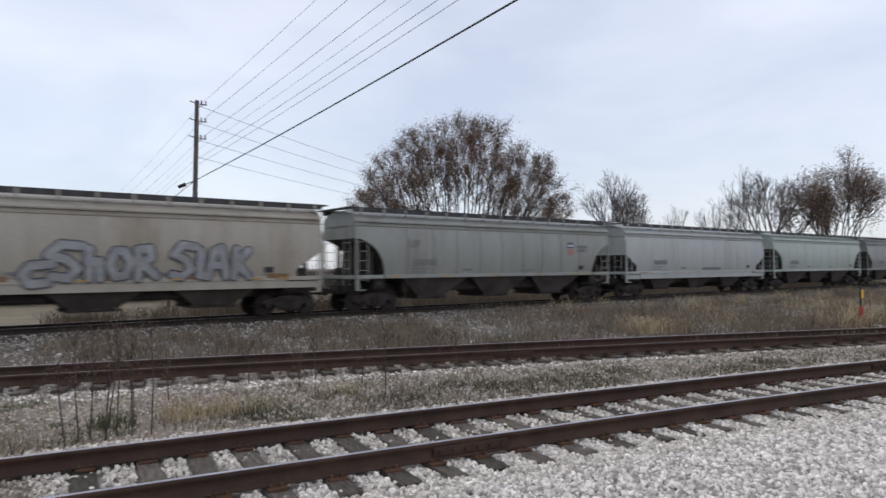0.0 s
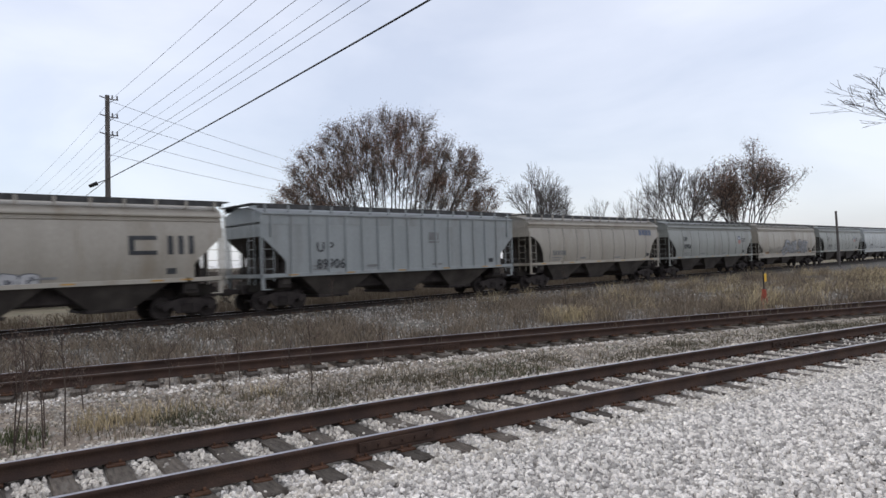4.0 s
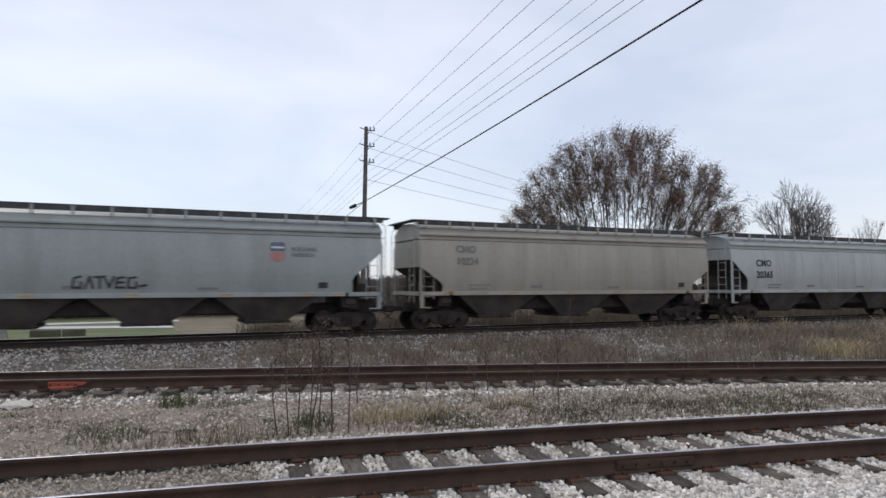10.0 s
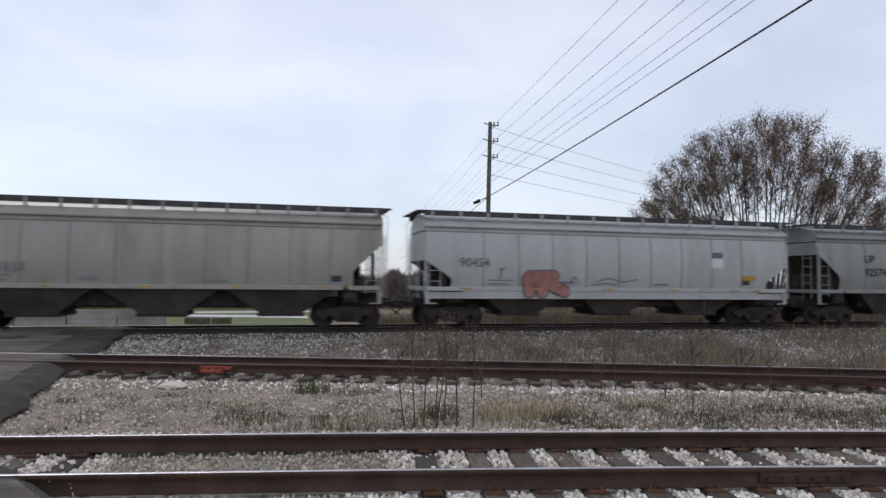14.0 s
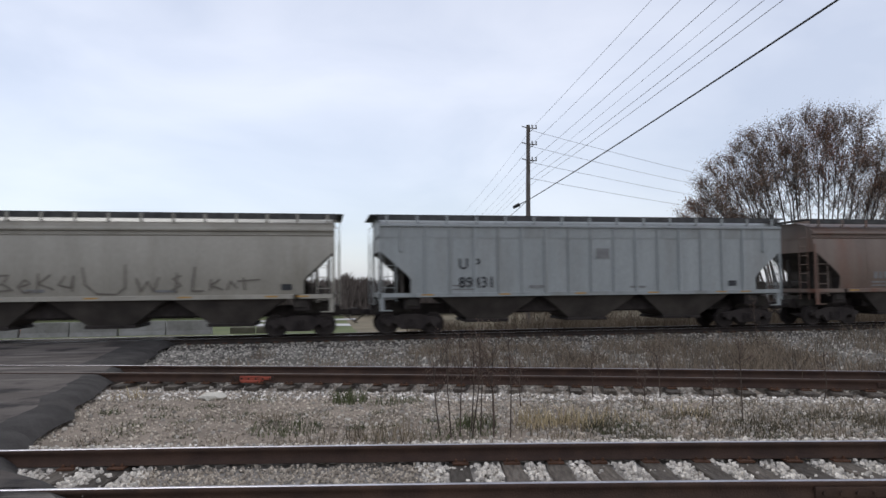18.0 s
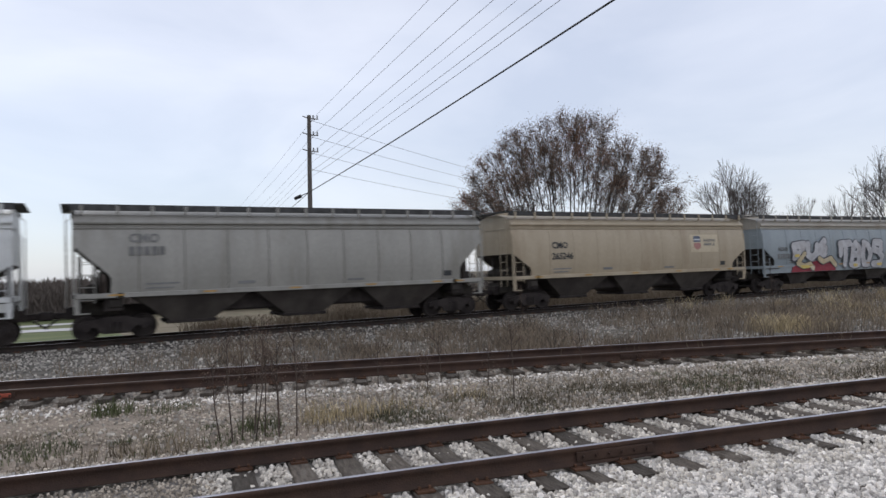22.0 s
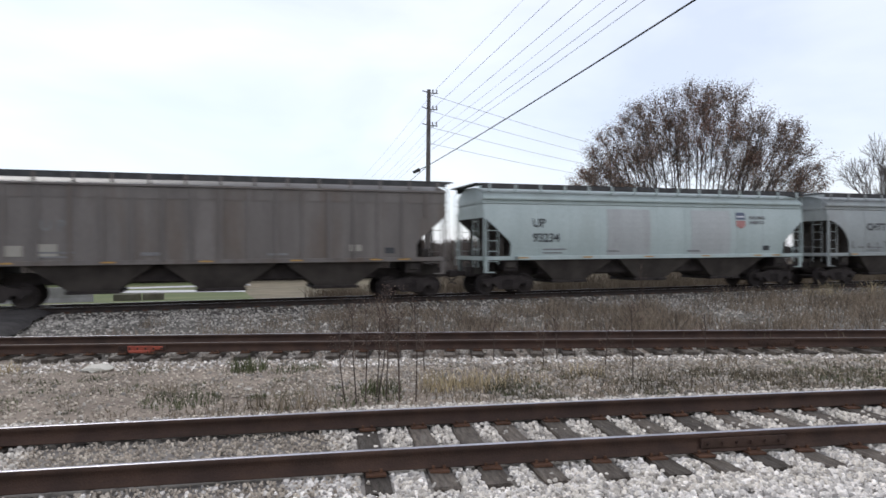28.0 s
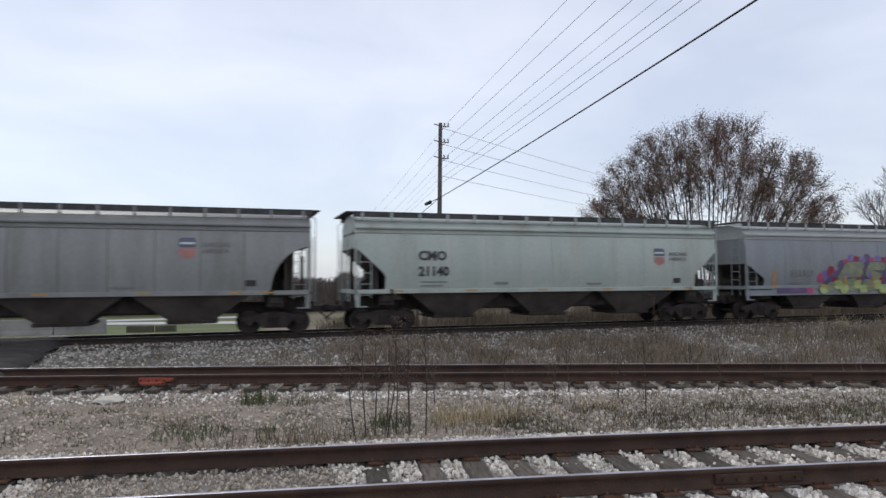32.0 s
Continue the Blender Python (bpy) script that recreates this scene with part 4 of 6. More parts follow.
def hopper_car(label, style, paint, roof_paint=None, length=18.3, deep=False, seamed=False):
    car = thing("hopper_car", label, "hopper car", "cars of the freight train")
    p = PAINT[paint]
    rp = PAINT[roof_paint] if roof_paint else p
    end = length / 2 - 0.82
    more = end - END_X
    long = Matrix.Diagonal((end / END_X, 1, 1, 1))
    coat(shared("body", BODY[style], car, long), p)
    coat(shared("roof", ROOF[style], car, long), rp)
    for a in (0, math.pi):
        coat(shared("running_board", M_WALK, car, Matrix.Rotation(a, 4, "Z") @ long), WALK_METAL)
        coat(shared("end_board", M_END_BOARD, car, Matrix.Rotation(a, 4, "Z") @ long), WALK_METAL)
    coat(shared("hatch_cover", M_HATCH, car, long), rp)
    shared("centre_sill", M_CENTRE, car, long)
    for s in (-1, 1):
        coat(shared("side_sill", M_SILL, car, Matrix.Translation((0, s * (HW if style == "rib" else HW - 0.13 if deep else HW - 0.07), 0)) @ long), p)
        if style == "rib":
            for k in range(17):
                x = -7.6 + k * 0.95
                coat(shared("rib", M_RIB if abs(x) < 6.9 else M_RIB_SHORT, car, Matrix.Translation((x, s * (HW + 0.0375), 0))), p)
        else:
            for k in range(9):
                coat(shared("panel_seam", M_SEAM[s], car, Matrix.Translation((-5.9 + k * 1.475, 0, 0))), SEAM_DIRT if seamed else p)
        for k in range(15):
            x = (-0.965 + k * 1.93 / 14) * end
            coat(shared("bracket", M_BRACKET, car, Matrix.Translation((x, s * (HW - 0.09), 0)) @ Matrix.Rotation(0 if s < 0 else math.pi, 4, "Z")), rp)
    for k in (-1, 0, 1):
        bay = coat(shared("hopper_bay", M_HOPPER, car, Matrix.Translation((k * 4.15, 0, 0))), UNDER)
        shared("outlet_gate", M_GATE, bay, Matrix())
    for s in (-1, 1):
        for y in (-1, 1):
            coat(shared("end_frame", M_FRAME[y], car, Matrix.Translation((s * (8.32 + more), 0, 0)) @ Matrix.Rotation(0 if s > 0 else math.pi, 4, "Z")), p)
        turned = Matrix.Rotation(0 if s > 0 else math.pi, 4, "Z")
        # sheet, web and bulkhead share the dark colour with under-end shade painted in
        coat(shared("slope_sheet", SLOPE[style], car, turned @ long), SLOPE_DIRT_SHADE)
        coat(shared("end_web", M_WEB[style], car, turned @ long), SLOPE_DIRT_SHADE)
        coat(shared("bulkhead", M_BULKHEAD[style], car, turned @ long), SLOPE_DIRT_SHADE)
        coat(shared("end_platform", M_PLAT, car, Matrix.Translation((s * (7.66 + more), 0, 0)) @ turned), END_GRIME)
        coat(shared("end_sill", M_END_SILL, car, Matrix.Translation((s * (7.66 + more), 0, 0)) @ turned), p)
        for y in (-1, 1):
            coat(shared("ladder", M_LADDER, car, Matrix.Translation((s * (7.95 + more), y * 1.5, 1.28))), p)
        if deep:
            coat(shared("skirt_plate", M_DEEP, car, Matrix.Translation((0, s * (HW - 0.135), 0)) @ long), p)
        shared("coupler", M_COUPLER, car, Matrix.Translation((s * (length / 2 - 0.45), 0, 0)) @ Matrix.Rotation(0 if s > 0 else math.pi, 4, "Z"))
        wheel_truck(car, s * (7.08 + more))
    for x in (-6.6, -3.6, -0.5, 2.6, 5.6, 6.7):
        shared("reflector", M_REFLECT, car, Matrix.Translation((x, -HW - 0.054 + (0 if style == "rib" else 0.07), SILL_Z - 0.01)))
    flat_shape("data_plate", bars([(5.95, 6.32, 1.76, 1.98)]), black_paint, car, SIDE_Y, "small black data plate")
    for k in (0, 1, 2, 3):
        shared("stencil", M_STENCIL[k], car, Matrix.Translation((0, 0 if style == "rib" else inset(1.7) - 0.012, 0)))
    return car


def marks(car, owner, number="", x=-5.8, z=2.73, size=0.5, soft=False, bold=0.012, pale=False):
    ink = LETTER_SOFT if soft else black_paint
    if pale:
        flat_shape("lettering_patch", bars([(x - 0.1, x + 1.2, z - 0.06, z + 0.38), (x - 0.1, x + 1.5, z - 0.56, z - 0.1)]), PALE_PATCH, car, SIDE_Y + 0.006)
    if owner:
        hug(lettering("reporting_mark", owner, size, ink, car, on_side(x, z), bold))
    if number:
        tagged(hug(lettering("car_number", number, size, ink, car, on_side(x, z - 0.61 * size / 0.5), bold)), kind="stuff")


M_DIGIT = mesh_of("worn_digit", lambda bm: box(bm, 0, 0.16, -0.003, 0.003, 0, 0.30))


def number_bars(car, x=-5.6, z=2.02, digits=6, material=None):
    for k in range(digits):
        coat(shared("worn_digit", M_DIGIT, car, Matrix.Translation((x + k * 0.24, SIDE_Y + (inset(z) - 0.012 if SIDE["bowed"] else 0), z))), material or LETTER_SOFT)


BOUND = {-1: 106.7, 0: 88.3, 1: 69.93, 2: 51.5, 3: 32.9, 4: 14.04, 5: -4.49, 6: -22.62, 7: -40.01, 8: -57.84, 9: -75.87, 10: -94.18, 11: -113.09, 12: -130.67, 13: -149.06, 14: -166.55, 15: -185.24, 16: -203.81, 17: -222.54, 18: -240.72, 19: -258.11, 20: -275.61, 21: -294.15, 22: -312.63, 23: -330.01, 24: -347.88, 25: -365.58, 26: -382.98, 27: -400.93, 28: -418.94, 29: -437.3, 30: -455.67, 31: -474.05, 32: -492.54, 33: -510.67, 34: -528.73, 35: -546.92, 36: -565.1, 37: -583.3}


def travelled(t):
    """Metres that the train has gone at t seconds."""
    return 17.8316 * t - 0.0249871 * t * t + 0.000170244 * t ** 3


# index from the head of the train: label, end style, paint
FLEET = {
    -1: ("grey covered hopper car far along the train", "slant", "grey"),
    0: ("grey covered hopper car with dull roof", "slant", "grey"),
    1: ("pale green covered hopper car with faint lettering", "arch", "palegreen"),
    2: ("pale covered hopper car with a deep side sill and faint lettering", "low", "pale"),
    3: ("grey covered hopper car with faded shield logo", "arch", "sage"),
    4: ("cream covered hopper car with silver graffiti along its lower side", "low", "cream"),
    5: ("grey covered hopper car with shield logo and slogan", "slant", "sage"),
    6: ("cream covered hopper car with blue lettering near its top", "arch", "cream"),
    7: ("pale grey covered hopper car with ribbed sides", "rib", "ribgrey"),
    8: ("cream covered hopper car with black logo and low graffiti", "slant", "cream"),
    9: ("pale grey covered hopper car with ribbed sides and worn number", "rib", "ribgrey"),
    10: ("grey covered hopper car with pink shield logo", "slant", "sage"),
    11: ("tan covered hopper car with pale lettering patch", "slant", "tan"),
    12: ("pale blue-grey covered hopper car with black reporting mark", "slant", "pale"),
    13: ("dusty tan covered hopper car with worn lettering", "low", "tan"),
    14: ("blue-grey covered hopper car with black scribbled graffiti", "slant", "bluegrey"),
    15: ("blue-grey covered hopper car with faint blurred graffiti", "arch", "bluegrey"),
    16: ("grey covered hopper car with seamed sides and black mark", "slant", "grey"),
    17: ("pale blue-grey covered hopper car with dull red graffiti", "low", "pale"),
    18: ("dusty taupe covered hopper car with plain sides", "slant", "taupe"),
    19: ("light taupe covered hopper car with black reporting mark", "slant", "cream"),
    20: ("rust-brown covered hopper car with streaked sides", "slant", "brown"),
    21: ("pale grey covered hopper car with ribbed sides and black mark", "rib", "ribgrey"),
    22: ("dusty tan covered hopper car with chalky scrawled graffiti", "slant", "tan"),
    23: ("blue-grey covered hopper car with large silver graffiti letters", "low", "blue"),
    24: ("peach covered hopper car with shield logo on a pale patch", "low", "peach"),
    25: ("taupe covered hopper car with worn lettering", "slant", "taupe"),
    26: ("clean white covered hopper car with black reporting mark", "low", "white"),
    27: ("blue-grey covered hopper car with faded pink shield logo", "slant", "bluegrey"),
    28: ("beige covered hopper car with seamed sides", "slant", "cream"),
    29: ("blue-grey covered hopper car with scribbled graffiti and shield logo", "arch", "bluegrey"),
    30: ("mint-pale covered hopper car with cleaned patches on its side", "slant", "mint"),
    31: ("dirty brown-grey covered hopper car with ribbed rusting sides", "rib", "dirty"),
    32: ("grey covered hopper car with worn mark and shield logo", "slant", "sage"),
    33: ("slate-blue covered hopper car with purple and green graffiti", "low", "slate"),
    34: ("pale green covered hopper car with black reporting mark", "slant", "palegreen"),
    35: ("grey covered hopper car with shield logo and slogan", "arch", "grey"),
    36: ("grey covered hopper car following in the train", "slant", "grey"),
}


def decorate(i, car):
    if i in (3, 5, 10, 16, 27, 32, 35, 14, 12, 34, 30, 29, 15):
        shield(car, x={10: 4.6, 12: 4.7, 14: 4.4, 15: 4.8, 16: 5.6, 27: 4.9, 29: 4.3, 30: 4.6, 35: 4.0}.get(i, 5.2), z={12: 3.3, 14: 3.1, 15: 3.0, 16: 3.0, 27: 3.2, 29: 3.25, 30: 3.15, 32: 3.15, 35: 3.1}.get(i, 2.9))
    if i == 4:
        for letter in (
            [[(-1.35, 2.10), (-1.95, 2.05), (-2.15, 1.75), (-1.95, 1.45), (-1.45, 1.50)]],
            [[(-0.45, 2.70), (-1.10, 2.75), (-1.45, 2.40), (-0.90, 2.25), (-0.60, 1.95), (-0.85, 1.62), (-1.35, 1.70)]],
            [[(-0.25, 2.60), (-0.25, 1.62)], [(-0.25, 2.15), (0.05, 2.20), (0.10, 1.62)]],
            [[(0.55, 2.55), (0.38, 2.10), (0.55, 1.66), (0.90, 1.70), (1.02, 2.15), (0.85, 2.55), (0.55, 2.55)]],
            [[(1.30, 1.60), (1.27, 2.60), (1.65, 2.66), (1.72, 2.32), (1.40, 2.15), (1.90, 1.66)]],
            [[(3.25, 2.72), (2.78, 2.80), (2.50, 2.45), (2.92, 2.25), (3.10, 1.90), (2.78, 1.62), (2.45, 1.72)]],
            [[(3.45, 2.60), (3.42, 1.68), (3.72, 1.64)]],
            [[(3.72, 1.62), (3.95, 2.60), (4.20, 2.72), (4.42, 1.62)], [(3.88, 2.05), (4.34, 2.05)]],
            [[(4.78, 2.66), (4.72, 1.62)], [(5.25, 2.62), (4.80, 2.12), (5.32, 1.62)]],
        ):
            brushed(car, letter, 0.27, G_DULL, G_LINE, 0.05, 0.11, "dull silver graffiti letter with a dark outline")
        for letter in ([[(-5.3, 2.1), (-5.35, 1.6), (-4.9, 1.7), (-4.95, 2.1), (-5.3, 2.1)]], [[(-4.3, 2.0), (-4.4, 1.6), (-4.0, 1.7)]], [[(-3.0, 2.15), (-3.5, 2.1), (-3.6, 1.7), (-3.1, 1.55), (-2.8, 1.8)]]):
            brushed(car, letter, 0.16, PAINT["tan"], PAINT["cream"], 0.05, 0.06, "faded chalky graffiti letter")
        for k, x in enumerate((-6.2, -3.0, 0.6, 3.4, 6.5)):
            flat_shape("rust_stain", [blob(x, 1.62, 1.0, 0.22, 410 + k)], RUST_STAIN, car, SIDE_Y - 0.03)
    if i == 2:
        number_bars(car, 0.0, 1.65, 10)
        number_bars(car)
    if i in (1, 18, 0):
        number_bars(car)
    if i == 5:
        marks(car, "UP", "92926", z=2.85)
    if i == 3:
        marks(car, "UP", "", z=2.85, soft=True)
        number_bars(car)
    if i == 6:
        for k in range(4):
            flat_shape("logo", bars([(5.0 + k * 0.46, 5.38 + k * 0.46, 3.3, 3.72)]), LOGO_BLUE, car, SIDE_Y, "faded blue block of a logo")
        number_bars(car)
    if i == 7:
        marks(car, "U P", "89906", x=-5.4, z=2.5, size=0.62)
        flat_shape("logo", bars([(1.4, 2.1, 3.0, 3.4), (1.4, 2.1, 2.85, 2.95)]), GREY_INK, car, SIDE_Y - 0.01, "small faded grey logo")
    if i == 8:
        flat_shape("logo", bars([(4.6, 4.8, 2.5, 3.2), (4.8, 5.6, 3.05, 3.2), (4.8, 5.6, 2.5, 2.65), (6.0, 6.2, 2.5, 3.2), (6.4, 6.6, 2.5, 3.2), (6.8, 7.0, 2.5, 3.2)]), black_paint, car, SIDE_Y, "bold black logo")
        graffiti_row(car, -2.5, 1.8, 1.75, 0.55, 7, G_FILL, G_LINE, 81)
        number_bars(car)
    if i == 9:
        marks(car, "U P", "8856", x=-5.2, z=2.5, size=0.55, soft=True)
        flat_shape("logo", bars([(0.9, 1.4, 2.95, 3.35), (0.9, 1.4, 2.75, 2.88)]), GREY_INK, car, SIDE_Y - 0.01, "small faded grey logo")
        flat_shape("yellow_panel", bars([(-7.0, -6.75, 1.5, 2.3)]), REFLECT, car, SIDE_Y - 0.002, "yellow end stripe")
    if i == 10:
        marks(car, "UP", "92", soft=True)
    if i == 11:
        marks(car, "CMO", "10214", x=-6.2, z=2.98, pale=True, soft=True, size=0.42)
    if i == 12:
        marks(car, "CMO", "20365", x=-6.6, z=2.85)
    if i == 13:
        marks(car, "CMO", "10224", x=-6.3, z=3.25, size=0.42, soft=True)
    if i == 14:
        marks(car, "CHTT", "721734", x=-6.6, z=2.8)
        tag(car, [
            [(-2.05, 2.17), (-2.25, 2.12), (-2.30, 1.80), (-2.05, 1.78), (-2.05, 1.98)], [(-1.93, 1.78), (-1.79, 2.17), (-1.69, 1.78)], [(-1.66, 2.15), (-1.33, 2.17)], [(-1.49, 2.15), (-1.49, 1.78)],
            [(-1.33, 2.10), (-1.20, 1.80), (-1.07, 2.17)], [(-0.74, 2.15), (-0.97, 2.12), (-1.00, 1.80), (-0.74, 1.80)], [(-0.97, 1.97), (-0.77, 1.97)], [(-0.38, 2.15), (-0.61, 2.12), (-0.63, 1.80), (-0.38, 1.78), (-0.38, 1.98)], [(-0.28, 1.85), (-0.05, 1.88)],
        ], 0.075, black_paint, "black sprayed tag low on the side")
    if i == 15:
        marks(car, "CHTT", "721905", x=-6.5, z=2.85)
        graffiti_row(car, -1.5, 4.5, 1.9, 0.6, 9, PAINT["bluegrey"], PAINT["blue"], 151)
    if i == 16:
        marks(car, "UP", "92574", x=-6.0, z=2.85)
    if i == 17:
        flat_shape("sticker", bars([(4.4, 4.95, 2.5, 2.88)]), PALE_PATCH, car, SIDE_Y, "pale square sticker")
        flat_shape("logo_top", bars([(4.4, 4.95, 2.92, 3.16)]), LOGO_BLUE, car, SIDE_Y)
        brushed(car, [[(-4.05, 1.98), (-3.95, 1.42)], [(-4.00, 2.02), (-2.95, 2.06), (-3.15, 1.75), (-2.45, 1.45)], [(-3.50, 1.85), (-3.40, 1.40)]], 0.44, G_SALMON, G_LINE, 0.05, 0.10, "dull salmon-red graffiti block")
        tag(car, [[(-2.3, 1.75), (-2.0, 2.05), (-1.8, 1.75)], [(-1.2, 1.72), (-0.6, 1.78), (-0.1, 1.72)], [(-1.0, 1.85), (-0.5, 2.0), (0.2, 1.85), (0.8, 1.95)], [(-5.3, 2.3), (-5.0, 2.35)], [(-5.15, 2.35), (-5.2, 1.95)]], 0.05, LETTER_SOFT, "faint grey scrawl")
        flat_shape("yellow_panel", bars([(5.9, 6.6, 1.95, 2.15)]), REFLECT, car, SIDE_Y)
        marks(car, "", "90454", x=-6.9, z=3.0, soft=True)
    if i == 19:
        marks(car, "CMO", "22744", x=-6.2, z=2.8)
        shield(car, 4.6, 3.15)
    if i == 20:
        number_bars(car, material=GREY_INK)
    if i == 21:
        marks(car, "U P", "89431", x=-5.4, z=2.5, size=0.58)
        flat_shape("logo", bars([(0.2, 0.75, 2.9, 3.3)]), GREY_INK, car, SIDE_Y - 0.01, "small faded grey logo")
    if i == 22:
        marks(car, "CMO", "", x=-6.4, z=3.35, size=0.42, soft=True)
        number_bars(car, x=-6.4, z=2.9)
        tag(car, [
            [(-4.03, 2.30), (-3.10, 2.35), (-3.29, 2.05), (-3.75, 1.95)], [(-3.29, 2.05), (-3.01, 1.85), (-3.94, 1.75)], [(-3.66, 2.35), (-3.75, 1.75)],
            [(-2.73, 1.95), (-2.45, 2.05), (-2.59, 2.20), (-2.82, 1.95), (-2.63, 1.75), (-2.36, 1.80)], [(-2.17, 2.40), (-2.22, 1.75)], [(-1.80, 2.35), (-2.17, 2.05), (-1.70, 1.85)],
            [(-1.33, 2.30), (-1.52, 2.00), (-1.15, 1.90), (-1.05, 2.30), (-1.10, 1.80)], [(-0.77, 2.60), (-0.68, 2.00), (-0.31, 1.68), (0.34, 1.66), (0.62, 1.90), (0.62, 2.70)],
            [(0.99, 2.20), (1.13, 1.75), (1.36, 2.10), (1.55, 1.75), (1.74, 2.25)], [(2.48, 2.30), (2.20, 2.20), (2.48, 1.95), (2.16, 1.80)], [(2.34, 2.40), (2.29, 1.70)],
            [(2.95, 2.60), (2.85, 1.75), (3.23, 1.75)], [(3.50, 2.15), (3.46, 1.80)], [(3.78, 2.15), (3.50, 1.95), (3.88, 1.80)], [(4.06, 1.80), (4.16, 2.10), (4.39, 1.85)], [(4.62, 2.20), (4.67, 1.80)], [(4.43, 2.10), (5.18, 2.15)],
        ], 0.065, TAG_BROWN, "faded brown scrawled tag")
    if i == 23:
        flat_shape("graffiti_patch", [[(-5.5, 1.15), (-1.0, 1.15), (-0.95, 1.62), (-1.9, 1.9), (-3.3, 1.75), (-4.6, 1.7), (-5.4, 1.45)]], G_WINE, car, SIDE_Y - 0.040, "deep red sprayed ground under the letters")
        for letter in (
            [[(-5.40, 2.72), (-4.35, 2.82), (-4.60, 2.42), (-4.95, 2.18), (-5.30, 2.05)], [(-5.35, 2.70), (-5.20, 2.15)]],
            [[(-3.95, 2.80), (-4.00, 2.20), (-3.55, 1.98), (-3.15, 2.25), (-3.05, 2.72)]],
            [[(-2.25, 3.02), (-2.75, 2.62), (-2.20, 2.55)], [(-2.75, 2.60), (-2.90, 2.12), (-2.25, 2.22)]],
            [[(-0.62, 2.80), (0.50, 2.85)], [(-0.05, 2.78), (0.0, 1.52)], [(-0.55, 2.75), (-0.55, 2.15)]],
            [[(0.68, 1.50), (0.80, 2.55), (1.12, 2.85), (1.45, 2.55), (1.52, 1.50), (0.95, 1.42)], [(0.85, 2.12), (1.40, 2.12)]],
            [[(2.05, 2.85), (1.90, 2.15), (2.12, 1.50), (2.60, 1.48), (2.82, 2.10), (2.50, 2.70), (2.05, 2.85)]],
            [[(4.05, 2.85), (3.30, 2.88), (3.10, 2.42), (3.75, 2.28), (4.25, 1.90), (4.05, 1.45), (3.20, 1.45)], [(4.0, 2.8), (4.05, 2.45)]],
        ):
            brushed(car, letter, 0.46, G_FILL, G_LINE, 0.050, 0.13, "large silver graffiti letter")
        for letter in ([[(-4.35, 2.25), (-4.95, 1.70), (-4.30, 1.48), (-3.75, 1.62), (-3.40, 1.35)]], [[(-2.85, 1.92), (-2.40, 1.72), (-1.65, 1.92), (-1.05, 1.50)]]):
            brushed(car, letter, 0.30, G_SAND, G_LINE, 0.075, 0.11, "sand-yellow sprayed swash")
        for k, (x, z, w) in enumerate(((-4.2, 1.45, 0.9), (1.1, 1.42, 0.5), (3.9, 1.42, 0.6), (-5.1, 2.15, 0.5))):
            flat_shape("graffiti_patch", [blob(x, z, w, 0.2, 80 + k)], G_YELLOW, car, SIDE_Y - 0.105)
        flat_shape("graffiti_patch", [blob(5.4, 2.0, 1.8, 0.7, 91)], PAINT["bluegrey"], car, SIDE_Y + 0.006, "washed-out green-grey patch")
        marks(car, "NCHX", "", x=-6.75, z=2.45, size=0.30, soft=True)
        number_bars(car, x=-6.8, z=1.98)
    if i == 24:
        flat_shape("logo_patch", bars([(3.6, 5.75, 2.5, 3.45)]), PEACH_PATCH, car, SIDE_Y + 0.006, "pale rectangular patch behind the logo")
        shield(car, 4.1, 3.0)
        marks(car, "CMO", "265246", z=2.84, size=0.42)
    if i == 25:
        marks(car, "CMO", "", x=-6.2, z=3.3, size=0.42, soft=True)
        number_bars(car, x=-6.2, z=2.85, digits=5)
    if i == 26:
        marks(car, "CEFA", "", x=-6.7, z=2.62, size=0.4)
        number_bars(car, x=-6.7, z=2.12, material=LETTER_SOFT)
    if i == 27:
        marks(car, "UP", "93382", x=-6.0, z=2.9)
    if i == 28:
        marks(car, "CHTT", "780519", x=-6.4, z=2.74, size=0.36, bold=0.006)
    if i == 29:
        marks(car, "CHTT", "")
        scribble(car, -7.0, 1.0, 1.95, 0.5, 14, 29, GREY_INK)
    if i == 30:
        marks(car, "UP", "93234", x=-6.2, z=2.8)
        for x in (-2.6, 1.8):
            flat_shape("cleaned_patch", bars([(x, x + 2.2, 1.6, 3.6)]), PAINT["pale"], car, -HW - 0.0135, "greyer repainted panel")
    if i == 31:
        marks(car, "U P", "", x=-5.6, z=2.6, soft=True)
        for q in ((-6.6, -6.1, 1.75, 2.1), (-5.7, -5.1, 1.75, 2.15), (4.6, 5.05, 1.85, 2.1)):
            flat_shape("sticker", bars([q]), PAINT["tan"], car, SIDE_Y - 0.002, "worn pale sticker")
    if i == 32:
        marks(car, "UP", "92846", x=-5.5, z=2.88)
    if i == 33:
        top = ((-3.75, 1.95), (-3.45, 2.10), (-3.15, 2.25), (-2.85, 2.10), (-2.5, 2.55), (-2.15, 2.62), (-1.85, 2.85), (-1.50, 2.78), (-1.15, 2.72), (-0.80, 2.86), (-0.45, 2.72), (-0.10, 2.80), (0.30, 2.75), (0.65, 2.85), (1.0, 2.70), (1.35, 2.75), (1.75, 2.62), (2.05, 2.2), (2.15, 1.9))
        for k, (x, z) in enumerate(top):
            flat_shape("graffiti_cloud", [blob(x, z, 0.46, 0.50, 700 + k)], (G_PINK, G_VIOLET, G_WINE, G_VIOLET, G_PURPLE)[k % 5], car, SIDE_Y + 0.004 - 0.0015 * (k % 3))
